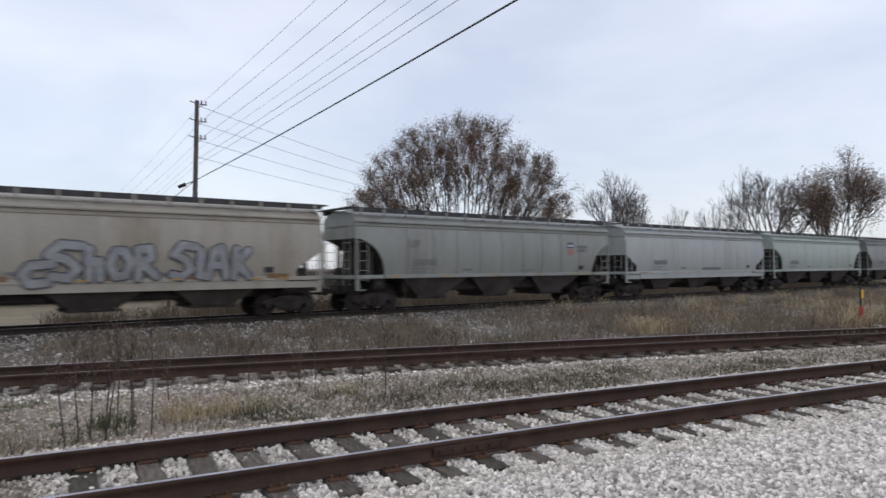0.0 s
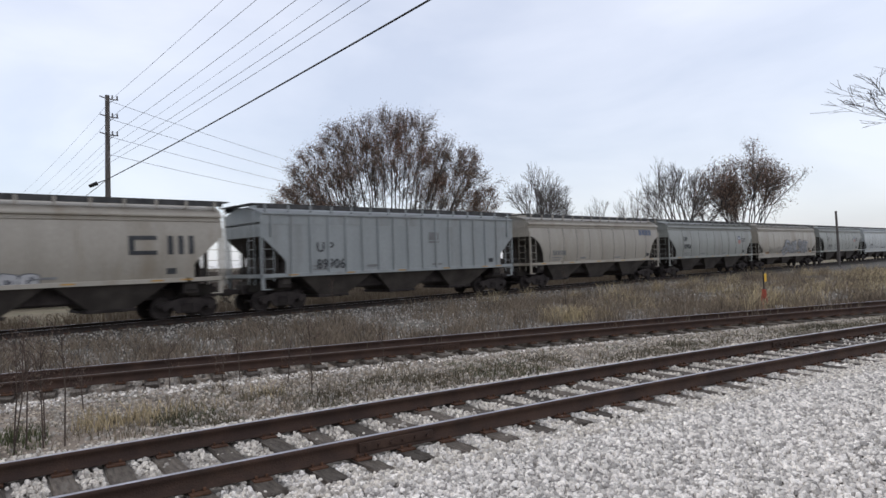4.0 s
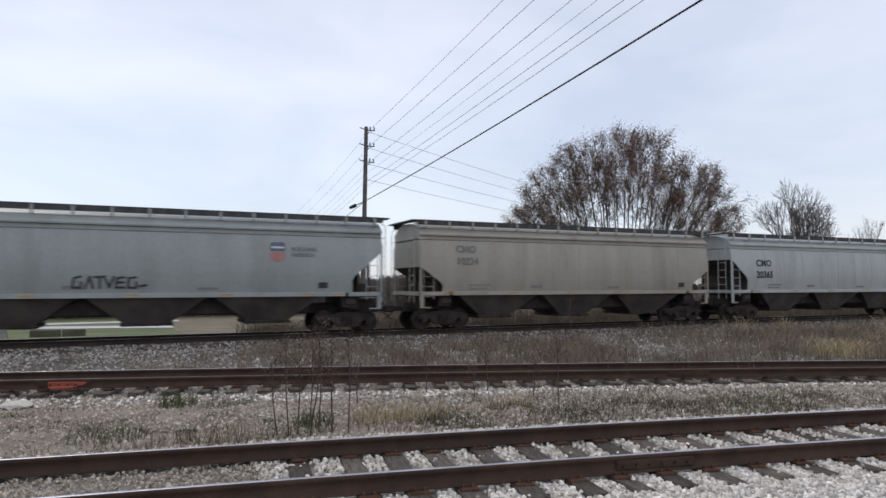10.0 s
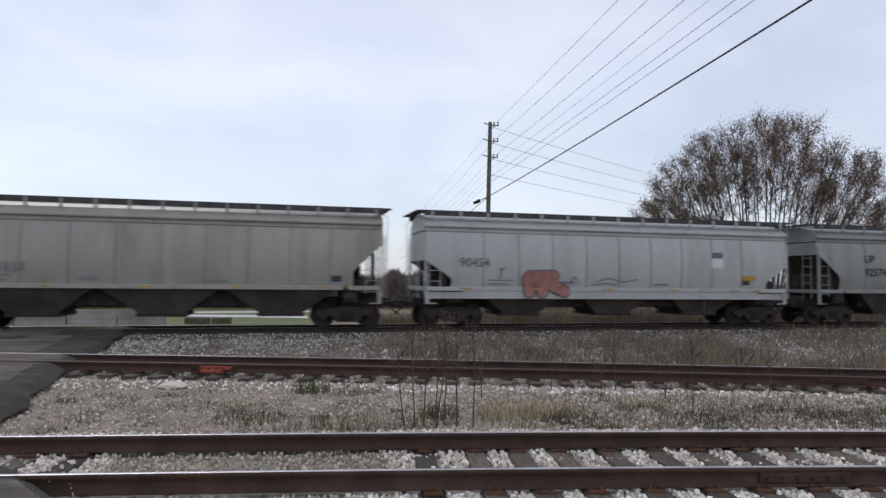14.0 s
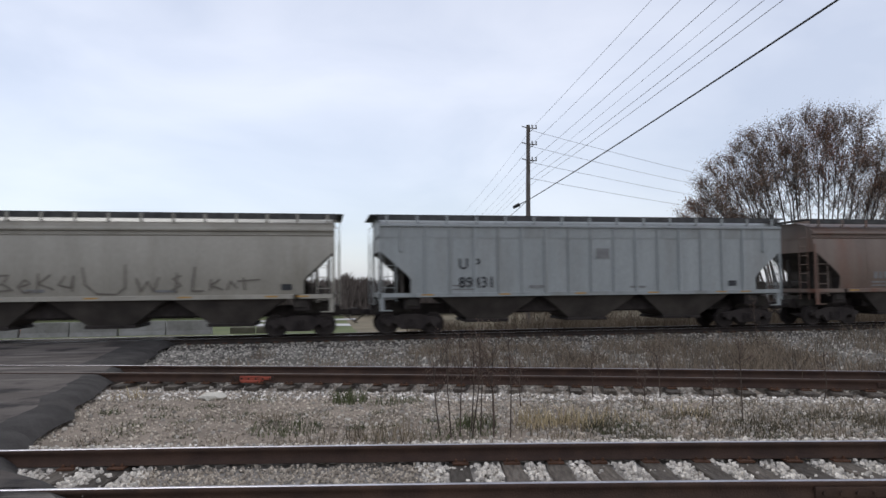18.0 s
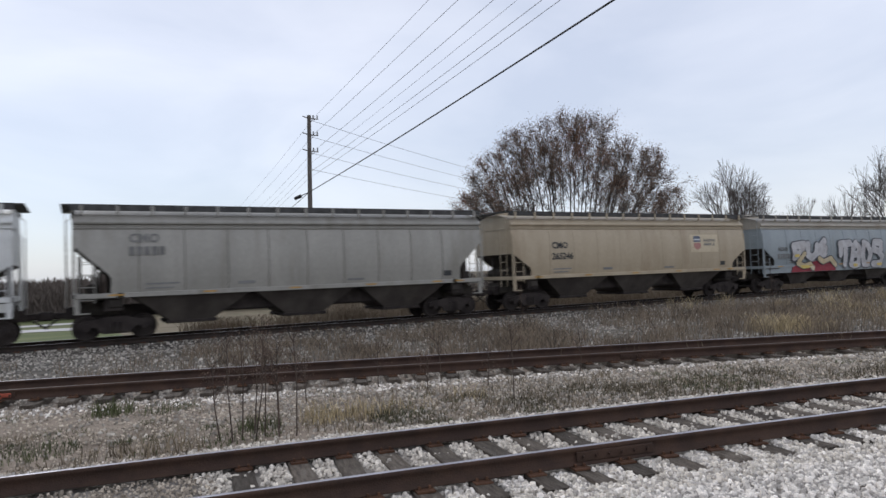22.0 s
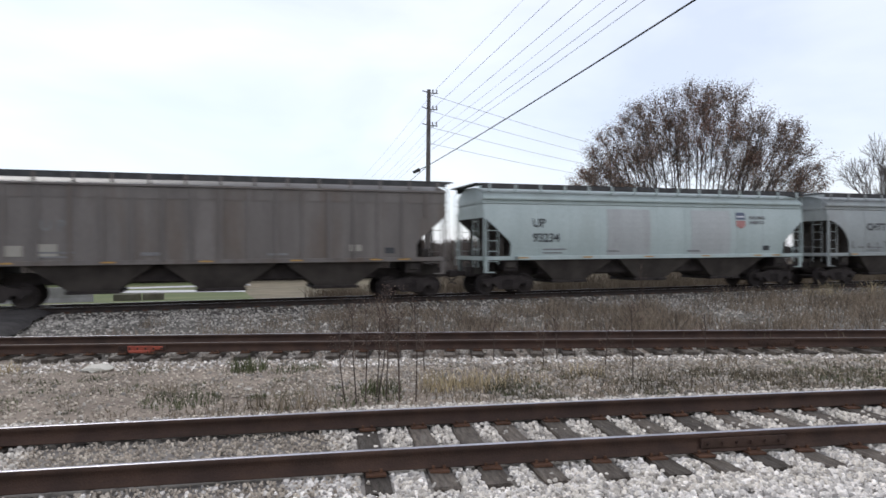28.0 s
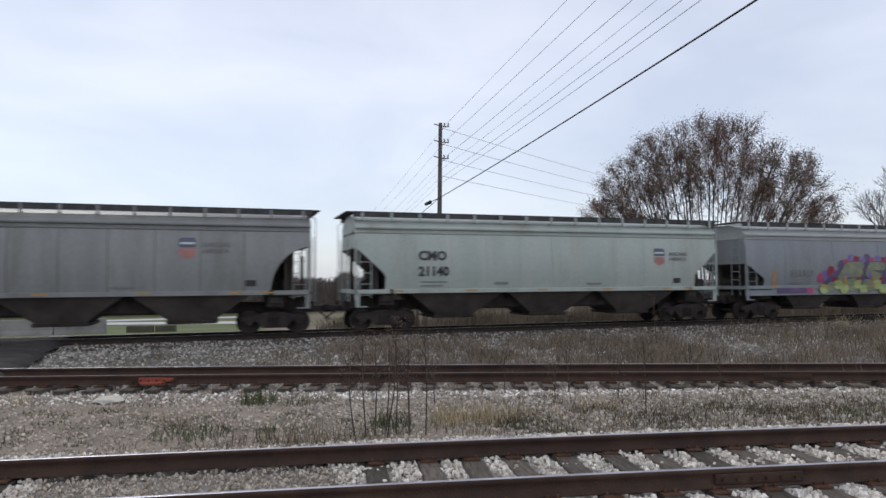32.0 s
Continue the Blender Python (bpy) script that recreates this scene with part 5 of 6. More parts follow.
        flat_shape("graffiti_ground", [[(-3.7, 1.5), (2.0, 1.5), (2.0, 2.3), (1.6, 2.7), (-1.9, 2.7), (-3.2, 2.1)]], G_PURPLE, car, SIDE_Y - 0.003, "dark purple sprayed ground")
        for letter in (
            [[(-1.25, 2.55), (-2.1, 2.50), (-2.5, 1.95), (-2.2, 1.65), (-1.4, 1.75)], [(-1.9, 2.15), (-1.3, 2.2)]],
            [[(0.15, 2.50), (-0.55, 2.52), (-0.75, 2.15), (-0.05, 2.0), (-0.15, 1.65), (-0.9, 1.68)]],
            [[(1.55, 2.60), (0.75, 2.55), (0.65, 2.10), (1.25, 2.05)], [(0.7, 2.1), (0.75, 1.70), (1.5, 1.66)]],
        ):
            brushed(car, letter, 0.40, G_OLIVE, G_LINE, 0.008, 0.09, "olive graffiti letter with a dark edge")
        for k in range(7):
            flat_shape("graffiti_cloud", [blob(-2.9 + k * 0.75, 1.85 + 0.2 * (k % 2), 0.26, 0.3, 760 + k)], (G_WINE, G_VIOLET)[k % 2], car, SIDE_Y - 0.034 - 0.0015 * (k % 2))
        for k in range(15):
            flat_shape("graffiti_splash", [blob(-3.55 + k * 0.42, 1.42 + 0.10 * (k % 3), 0.55, 0.46, 720 + k)], (G_GREEN, G_OLIVE, G_GREEN)[k % 3], car, SIDE_Y - 0.070 - 0.0015 * (k % 2))
        for x in (-2.25, -0.43, 3.05, 4.63, 7.1):
            flat_shape("yellow_panel", bars([(x - 0.07, x + 0.07, 1.56, 2.05)]), REFLECT, car, SIDE_Y - 0.04, "yellow upright reflector strip")
        for k, (x0, x1, m) in enumerate(((-6.4, -4.6, G_PURPLE), (-4.6, -4.2, G_PINK), (2.5, 3.6, G_PINK), (3.6, 5.0, G_PURPLE))):
            flat_shape("graffiti_band", bars([(x0, x1, 1.22, 1.48)]), m, car, -HW - 0.047, thick=0.004)
        flat_shape("notice", bars([(2.35, 3.3, 2.45, 2.6)]), LETTER_SOFT, car, SIDE_Y)
        flat_shape("notice", bars([(2.35, 3.5, 2.1, 2.3)]), LETTER_SOFT, car, SIDE_Y)
        flat_shape("yellow_panel", bars([(-6.65, -6.5, 1.55, 2.3)]), REFLECT, car, SIDE_Y)
        number_bars(car)
    if i == 34:
        marks(car, "CMO", "21140", bold=0.02)


CARS = {}
for index, (label, style, paint) in FLEET.items():
    SIDE["bowed"] = style != "rib"
    CARS[index] = hopper_car(label, style, paint, {23: "cream", 33: "pale"}.get(index), length=BOUND[index] - BOUND[index + 1], deep=index in (2, 4, 17, 23, 26, 33), seamed=index in (3, 5, 6, 10, 11, 16, 17, 18, 25, 27, 28, 32, 35, 36))
    decorate(index, CARS[index])


def motions():
    """The train rolls along the main line at an almost steady pace."""
    for index, car in CARS.items():
        mid = (BOUND[index] + BOUND[index + 1]) / 2
        walk(car, [(t, pose(mid + travelled(t), MAIN_Y, MAIN_Z)) for t in (0, 4, 8, 12, 16, 20, 24, 28, 32)])

# ---- pole and wires ----
def utility_pole(x, y, z0, top, label, lean=0.0):
    pole = thing("utility_pole", label, "utility pole", at=pose(x, y, z0, 0, lean, 0))
    h = top - z0
    bm = bmesh.new()
    rod(bm, (0, 0, -0.5), (0, 0, h), 0.19, 0.13, 12)
    part("shaft", bm, wood_pole, pole, smooth=False)
    for k, dz in enumerate((0.2, 1.3, 2.4)):
        bm = bmesh.new()
        box(bm, -0.06, 0.62, -0.03, 0.03, h - dz - 0.035, h - dz + 0.025)
        rod(bm, (0.05, 0, h - dz - 0.3), (0.4, 0, h - dz - 0.03), 0.016)
        part("bracket_arm", bm, wood_pole, pole)
        for ox in (0.28, 0.56):
            bm = bmesh.new()
            for q in range(4):
                rod(bm, (ox, 0, h - dz + 0.02 + q * 0.06), (ox, 0, h - dz + 0.07 + q * 0.06), 0.06, 0.035, 8)
            part("insulator", bm, insulator, pole)
        bm = bmesh.new()
        rod(bm, (0.0, 0, h - dz), (-0.45, 0, h - dz + 0.1), 0.04)
        part("insulator", bm, insulator, pole)
    return pole


POLE = Vector((13.38, 42.5, 12.55))
LINE = Vector((-0.073, -0.997, 0.034)).normalized()
main_pole = utility_pole(POLE.x, POLE.y, -1.1, POLE.z, "tall weathered wooden utility pole with bracket arms and insulators", 0.9)
bm = bmesh.new()
rod(bm, (POLE.x - 0.9, POLE.y + 2, -1.9), (POLE.x - 0.9, POLE.y + 2, 4.6), 0.12, 0.1, 8)
stub = link_mesh("pole_stub", bm, wood_pole)
tagged(stub, "short wooden service pole beside the tall one", "pole")


def wire(name, a, b, sag, r, material, label, n=40):
    a, b = Vector(a), Vector(b)
    cu = bpy.data.curves.new(name, "CURVE")
    cu.dimensions, cu.bevel_depth, cu.bevel_resolution = "3D", r, 1
    sp = cu.splines.new("POLY")
    sp.points.add(n)
    for i in range(n + 1):
        t = i / n
        p = a.lerp(b, t)
        sp.points[i].co = (p.x, p.y, p.z - sag * 4 * t * (1 - t), 1)
    cu.materials.append(material)
    ob = new(name, cu)
    return tagged(ob, label, "wire", "wires of the power line")


WIRES = ((0.56, -0.1, 0.009, "thin conductor from the pole's upper arm"), (0.56, -1.2, 0.010, "thin conductor from the pole's middle arm"), (0.56, -2.3, 0.010, "thin conductor from the pole's lower arm"), (0.1, -3.3, 0.006, "faint thin wire below the arms"), (-0.1, -4.0, 0.009, "thin telephone wire from the pole"), (0.05, -4.25, 0.009, "thin telephone wire from the pole"), (0.1, -5.12, 0.026, "thick black lashed cable slung from the pole"))
for ox, dz, r, label in WIRES:
    a = POLE + Vector((ox, 0, dz))
    black = dz < -4.5
    wire("power_wire", a, a + LINE * 62, 0.35, r, wire_black if black else wire_grey, label)
    wire("power_wire", a, a - LINE * 60 + Vector((0, 0, -0.5)), 0.6, r * 0.8, wire_black if black else wire_grey, label + " running on behind")
for dz in (-0.3, -1.4, -2.5, -3.6):
    wire("power_wire", POLE + Vector((0.2, 0, dz)), (70, 75, 12.0 + dz * 0.8), 0.6, 0.013, wire_grey, "faint branch wire running off behind the trees")
bm = bmesh.new()
c = (main_pole.matrix_basis.inverted() @ (POLE + Vector((0.12, 0, -5.12))))
rod(bm, c, c + Vector((-0.62, 0.3, -0.3)), 0.03, 0.03, 6)
rod(bm, c + Vector((-0.5, 0.25, -0.25)), c + Vector((-0.9, 0.45, -0.45)), 0.13, 0.10, 8)
part("splice_case", bm, wire_black, main_pole, "black splice case on a short arm")

# ---- trees ----


def tube_into(verts, quads, a, b, r0, r1, sides=3):
    d = (b - a).normalized()
    u = d.orthogonal().normalized()
    w = d.cross(u)
    i = len(verts)
    for p, r in ((a, r0), (b, r1)):
        for q in range(sides):
            c, s = math.cos(q * 6.2832 / sides), math.sin(q * 6.2832 / sides)
            verts.append(tuple(p + u * (c * r) + w * (s * r)))
    for q in range(sides):
        j = (q + 1) % sides
        quads.append((i + q, i + j, i + sides + j, i + sides + q))


def aside(rg, d, angle, rise=0.0):
    """The direction d bent by an angle to a chance side."""
    u = d.orthogonal().normalized()
    w = d.cross(u)
    f = rg.uniform(0, 6.2832)
    return (d * math.cos(angle) + (u * math.cos(f) + w * math.sin(f)) * math.sin(angle) + Vector((0, 0, rise))).normalized()


def leaf_arrays(tips, per, reach, size, seed, keep=lambda p: True):
    rng = np.random.default_rng(seed)
    c = np.repeat(np.array([tuple(p) for p in tips if keep(p)]), per, axis=0)
    c = c + rng.normal(0, reach, c.shape)
    n = len(c)
    u = rng.normal(size=(n, 3))
    u /= np.linalg.norm(u, axis=1)[:, None]
    w = np.cross(u, rng.normal(size=(n, 3)))
    w /= np.linalg.norm(w, axis=1)[:, None]
    s = size * rng.uniform(0.6, 1.3, (n, 1))
    v = np.stack([c - u * s, c + w * s * 0.6, c + u * s, c - w * s * 0.6], 1).reshape(-1, 3)
    return v, np.arange(4 * n).reshape(-1, 4)


def fork_tree(x, y, z, seed, width, height, limbs, depth, trunk_r, label, wood, leaves=None, bole=0.16, fan=0.55, least=0.012):
    """A tree that forks again and again from a short bole, with ascending limbs and fine twigs."""
    rg = random.Random(seed)
    t = thing("tree", label, "tree", "trees behind the line", at=pose(x, y, z))
    verts, quads, tips = [], [], []

    def limb(p, d, ln, r, level):
        mid = p + d * (ln * 0.5)
        d = aside(rg, d, rg.uniform(0.02, 0.16), 0.03)
        e = mid + d * (ln * 0.5)
        tube_into(verts, quads, p, mid, r, r * 0.86)
        tube_into(verts, quads, mid, e, r * 0.86, r * 0.72)
        if level >= depth:
            tips.append(mid)
            tips.append(e)
            return
        if level > 1 and rg.random() < 0.75:
            limb(mid, aside(rg, d, rg.uniform(0.6, 1.0), 0.05), ln * rg.uniform(0.45, 0.65), max(r * 0.45, least), max(level + 1, depth - 2))
        for k in range(3 if rg.random() < 0.4 else 2):
            limb(e, aside(rg, d, rg.uniform(0.18, 0.55), 0.07), ln * rg.uniform(0.66, 0.88), max(r * 0.66, least), level + 1)

    top = Vector((0, 0, bole * 10))
    tube_into(verts, quads, Vector((0, 0, -0.4)), top, trunk_r * 1.15, trunk_r)
    for k in range(limbs):
        f = 6.2832 * (k + rg.random() * 0.7) / limbs
        tilt = fan * (rg.uniform(0.5, 1.0) if k else 0.1)
        limb(top, Vector((math.cos(f) * math.sin(tilt), math.sin(f) * math.sin(tilt), math.cos(tilt))), 2.4 * rg.uniform(0.85, 1.1), trunk_r * rg.uniform(0.5, 0.7), 0)
    v = np.array(verts)
    wide = np.percentile(np.hypot(v[:, 0], v[:, 1]), 96)
    fit = np.array([width / 2 / wide, width / 2 / wide, height / np.percentile(v[:, 2], 99.7)])
    array_mesh("trunk", v * fit, quads, wood, t, "forking limbs and fine twigs")
    if leaves:
        per, reach, size, material, keep = leaves
        rest = [Vector(np.array(p) * fit) for p in tips if rg.random() < keep]
        lv, lq = leaf_arrays(rest, per, reach, size, seed)
        array_mesh("crown", lv, lq, material, t, "thin remaining brown leaves")
    return t


def clump_tree(x, y, z, seed, turn, width, deep, height, stems, label, wood, trunk_r, leaves, low=0.36):
    """A wide clump of slender stems that stand apart below and end in leafy tops along an uneven dome."""
    rg = random.Random(seed)
    t = thing("tree", label, "tree", "trees behind the line", at=pose(x, y, z, 0, 0, turn))
    verts, quads, tips = [], [], []
    for k in range(stems):
        u = -1 + 2 * (k + rg.uniform(0.2, 0.8)) / stems
        u = 0.5 * u + 0.5 * math.sin(u * 1.5708)
        w = rg.uniform(-1, 1) * math.sqrt(1 - u * u * 0.9)
        lump = rg.uniform(0.93, 1.0)
        top = Vector((u * width / 2 * rg.uniform(0.9, 1.0), w * deep / 2, height * (low + (1 - low) * math.sqrt(max(0.0, 1 - u * u * 0.97 - w * w * 0.25))) * lump))
        foot = Vector((u * width * 0.20 + rg.uniform(-0.6, 0.6), w * deep * 0.3, -0.4))
        bend = foot.lerp(top, 0.45) + Vector((-u * width * 0.03, 0, height * 0.05))
        pts = []
        for q in range(9):
            s = q / 8
            pts.append(foot * (1 - s) ** 2 + bend * (2 * s * (1 - s)) + top * s * s + Vector((rg.uniform(-1, 1), rg.uniform(-1, 1), 0)) * 0.22 * s)
        r = trunk_r * rg.uniform(0.55, 1.0)
        for q in range(8):
            tube_into(verts, quads, pts[q], pts[q + 1], r * (1 - q / 9.5), r * (1 - (q + 1) / 9.5), 4)
        bare = 0.26 + 0.24 * (1 - u * u) + rg.uniform(-0.05, 0.08)
        span = (top - foot).length
        for b in range(30):
            s = bare + (1 - bare) * rg.random() ** 0.8
            q = min(7, int(s * 8))
            p = pts[q].lerp(pts[q + 1], s * 8 - q)
            way = aside(rg, (pts[q + 1] - pts[q]).normalized(), rg.uniform(0.35, 0.8), 0.12)
            ln = span * rg.uniform(0.07, 0.15) * (1.25 - 0.6 * s)
            e = p + way * ln
            tube_into(verts, quads, p, e, r * 0.22 * (1.3 - s), 0.022)
            for c in range(5):
                a = p.lerp(e, rg.uniform(0.35, 1.0))
                e2 = a + aside(rg, way, rg.uniform(0.3, 0.9), 0.15) * ln * rg.uniform(0.3, 0.6)
                tube_into(verts, quads, a, e2, 0.022, 0.012)
                full = 1.0 if s > bare + 0.16 or abs(u) > 0.8 else 0.3
                for q2 in (0.4, 0.75, 1.0):
                    if rg.random() < full:
                        tips.append(a.lerp(e2, q2))
    per, reach, size, material = leaves
    array_mesh("trunk", verts, quads, wood, t, "many slender dark stems, branches and twigs")
    lv, lq = leaf_arrays(tips, per, reach, size, seed)
    array_mesh("crown", lv, lq, material, t, "thin rust-brown autumn leaves")
    return t


clump_tree(51.1, 61.9, -1.5, 11, -39.5, 27.4, 11.0, 20.7, 52, "broad many-stemmed tree with rust-brown autumn leaves", bark, 0.21, (7, 0.36, 0.066, leaf_brown))
fork_tree(64.0, 48.4, -1.5, 21, 7.8, 14.4, 5, 6, 0.22, "bare grey tree with fine twigs", bark_grey, bole=0.3, fan=0.5)
fork_tree(64.6, 47.2, -1.5, 22, 7.0, 11.2, 6, 6, 0.18, "low bare tree with fine twigs", bark_grey, bole=0.08, fan=0.7)
fork_tree(67.8, 42.9, -1.5, 27, 3.8, 10.2, 3, 5, 0.12, "thin bare young tree", bark_grey, bole=0.2, fan=0.4)
fork_tree(69.5, 39.6, -1.5, 28, 6.0, 10.8, 5, 5, 0.18, "low bare brushy tree", bark_grey, bole=0.08, fan=0.6)
fork_tree(72.0, 35.0, -1.5, 23, 10.6, 13.4, 6, 6, 0.22, "bare spreading tree with grey twigs", bark_grey, bole=0.14, fan=0.65)
fork_tree(74.6, 29.0, -1.5, 24, 10.6, 14.6, 8, 6, 0.22, "upright tree with reddish-brown leaves", bark, (4, 0.30, 0.07, leaf_brown, 0.9), bole=0.1, fan=0.6)
fork_tree(58.3, 2.8, -0.5, 25, 22.0, 16.5, 5, 6, 0.13, "tall bare tree with spreading branches", bark_grey, bole=0.5, fan=0.9)

# ---- barriers and far things ----
def barrier(x, y, z):
    b = thing("concrete_barrier", "stained grey concrete road barrier on the grass verge", "barrier", "barriers along the road", at=pose(x, y, z))
    bm = bmesh.new()
    out = [(-0.3, 0), (0.3, 0), (0.3, 0.08), (0.18, 0.36), (0.12, 0.93), (-0.12, 0.93), (-0.18, 0.36), (-0.3, 0.08)]
    a = [bm.verts.new((-1.25, u, w)) for u, w in out]
    c = [bm.verts.new((1.25, u, w)) for u, w in out]
    bm.faces.new(a[::-1])
    bm.faces.new(c)
    for i in range(len(out)):
        j = (i + 1) % len(out)
        bm.faces.new((a[i], a[j], c[j], c[i]))
    bmesh.ops.recalc_face_normals(bm, faces=bm.faces[:])
    part("block", bm, concrete, b)
    return b


for k in range(11):
    barrier(-7.72 - k * 2.6, 41.0 + (k % 2) * 0.12, -1.07)
moss = surface("mossy_concrete", (0.085, 0.080, 0.055), (0.14, 0.13, 0.095), 1.6, 0.95, bump=0.5, third=(0.07, 0.085, 0.035))
for bx, bl in ((-4.75, 1.4), (-3.4, 1.1)):
    bm = bmesh.new()
    box(bm, -bl / 2, bl / 2, -0.3, 0.3, -0.1, 0.48, 0.04)
    block = link_mesh("concrete_block", bm, moss)
    block.matrix_world = pose(bx, 41.2, -1.07)
    tagged(block, "low mossy concrete block on the grass verge", "block", "blocks on the verge")
far_pole = thing("utility_pole", "slender far utility pole beyond the train", "utility pole", at=pose(85.0, 22.66, -1.5))
bm = bmesh.new()
rod(bm, (0, 0, -0.3), (0.0, 0.2, 7.5), 0.17, 0.12, 8)
part("shaft", bm, wood_pole, far_pole)
for k, x in enumerate((-12.4, -17.4)):
    cone = thing("traffic_drum", "bright orange traffic drum behind the barriers", "traffic drum", "orange drums", at=pose(x, 42.0, -1.1))
    bm = bmesh.new()
    rod(bm, (0, 0, 0), (0, 0, 1.0), 0.29, 0.24, 14)
    part("drum", bm, orange_paint, cone)
    bm = bmesh.new()
    rod(bm, (0, 0, 0.55), (0, 0, 0.7), 0.275, 0.268, 14)
    part("band", bm, white_paint, cone)

# pale drive beyond the lawn
verts, faces = [], []
for i in range(25):
    t = i / 24
    x = -60 + 62 * t
    y = 47 + 9 * math.sin(t * 2.6) + 6 * (1 - t)
    for w in (-2.0, 2.0):
        verts.append((x, y + w, float(ground_height(0, y + w)) + 0.03))
    if i:
        faces.append((2 * i - 2, 2 * i, 2 * i + 1, 2 * i - 1))
n = len(verts)
for i in range(9):
    x = -14 + 17 * i / 8
    for w in (-1.8, 1.8):
        verts.append((x, 63.5 + w + 0.12 * x, float(ground_height(0, 63.5 + w)) + 0.03))
    if i:
        faces.append((n + 2 * i - 2, n + 2 * i, n + 2 * i + 1, n + 2 * i - 1))
far_road = array_mesh("pavement", verts, faces, asphalt_far)
tagged(far_road, "pale concrete drive curving across the lawn", "road", kind="structure")


def hedge(x0, x1, y, z, h, seed, material, label, per=70):
    """A far line of brush: upright twigs with an uneven top."""
    rng = np.random.default_rng(seed)
    n = int(abs(x1 - x0) * per)
    cx = rng.uniform(x0, x1, n)
    top = h * (0.8 + 0.3 * np.array([noise.noise((float(q) * 0.16, seed, 0)) + 0.5 * noise.noise((float(q) * 0.6, seed, 3)) for q in cx]))
    zz = z + top * rng.uniform(0, 0.92, n)
    yy = y + rng.normal(0, 1.2, n)
    ln, w = rng.uniform(0.3, 0.9, n), rng.uniform(0.02, 0.07, n)
    lean = rng.normal(0, 0.5, n) * ln
    v = np.stack([np.stack([cx - w, yy, zz], 1), np.stack([cx + w, yy, zz], 1), np.stack([cx + lean + w * 0.3, yy, zz + ln], 1), np.stack([cx + lean - w * 0.3, yy, zz + ln], 1)], 1).reshape(-1, 3)
    ob = array_mesh("hedge", v, np.arange(4 * n).reshape(-1, 4), material)
    tagged(ob, label, "hedge", kind="stuff")


brush_far = surface("far_brush", (0.095, 0.078, 0.068), (0.14, 0.118, 0.104), 0.3, 1.0, bump=0, island=0.25)
hedge(-90, 34, 75, -1.5, 4.7, 3, brush_far, "far line of bare brush and low trees", 900)
hedge(30, 160, 92, -1.5, 3.4, 4, brush_far, "far line of bare brush beyond the line", 200)
hedge(-700, 900, 330, -1.6, 7.0, 6, brush_far, "distant wooded skyline", 22)

# ---- stones and weeds ----


def stones(name, n, place, size, material, label, seed):
    rng = np.random.default_rng(seed)
    c = place(rng, n)
    n = len(c)
    lump = np.array([(x * (0.62 if z > 0 else 1.0), y * (0.62 if z > 0 else 1.0), z * 0.8) for z in (-1, 1) for y in (-1, 1) for x in (-1, 1)], float) * 0.5
    v = lump[None] * rng.uniform(0.7, 1.25, (n, 1, 3)) + rng.uniform(-0.16, 0.16, (n, 8, 3))
    a, b = rng.uniform(0, 6.28, n), rng.uniform(-0.55, 0.55, n)
    ca, sa, cb, sb = np.cos(a), np.sin(a), np.cos(b), np.sin(b)
    o = np.zeros(n)
    rz = np.stack([np.stack([ca, -sa, o], 1), np.stack([sa, ca, o], 1), np.stack([o, o, o + 1], 1)], 1)
    rx = np.stack([np.stack([o + 1, o, o], 1), np.stack([o, cb, -sb], 1), np.stack([o, sb, cb], 1)], 1)
    v = np.einsum("nij,njk,nlk->nli", rz, rx, v)
    s = rng.uniform(size[0], size[1], (n, 1, 1))
    v = v * s + c[:, None, :]
    f = np.array([(4, 5, 7, 6), (0, 1, 5, 4), (2, 6, 7, 3), (0, 4, 6, 2), (1, 3, 7, 5)])
    q = (f[None] + (np.arange(n) * 8)[:, None, None]).reshape(-1, 4)
    ob = array_mesh(name, v.reshape(-1, 3), q, material)
    tagged(ob, label, "gravel", kind="stuff")


def off_road(p):
    e = np.interp(p[:, 1], [-20, 4.0, 5.4, 6.4, 6.8, 7.45, 8.15, 9.2, 12.0, 14.7, 19.1, 23.5, 60], [-0.6, -1.0, -1.25, -1.6, -2.08, -2.45, -3.32, -3.53, -3.87, -4.44, -4.76, -5.3, -5.6])
    return p[p[:, 0] > e - 0.35]


def clear_of(d, rails):
    ok = np.ones(len(d), bool)
    for r in rails:
        ok &= np.abs(d - r) > 0.085
    return ok


def near_yard(rng, n, x0=-3.0, x1=26.0, d0=-6.2):
    x = rng.uniform(x0, x1, n)
    d = rng.uniform(d0, -0.1, n)
    p = np.stack([x, near_rail_y(x) + d, rng.uniform(-0.23, -0.20, n)], 1)
    ties = np.array(TIES["track_1"])
    on_tie = (np.abs(x[:, None] - ties[None] - 0.17 * d[:, None]).min(1) < 0.15) & (d > -0.62)
    p = p[~on_tie]
    return off_road(p[p[:, 1] > -1.5])


def near_bed(rng, n, x0=-4.0, x1=30.0):
    x = rng.uniform(x0, x1, n)
    d = rng.uniform(-1.0, 2.35, n)
    k = clear_of(d, (0, GAUGE * 1.012))
    ties = np.array(TIES["track_1"])
    on_tie = (np.abs(x[:, None] - ties[None] - 0.17 * d[:, None]).min(1) < 0.15) & (d > -0.62) & (d < 2.12)
    k &= ~on_tie | (rng.random(n) < 0.04)
    x, d = x[k], d[k]
    return off_road(np.stack([x, near_rail_y(x) + d, rng.uniform(-0.230, -0.185, len(x)) + np.where(d > 1.62, 0.04, 0)], 1))


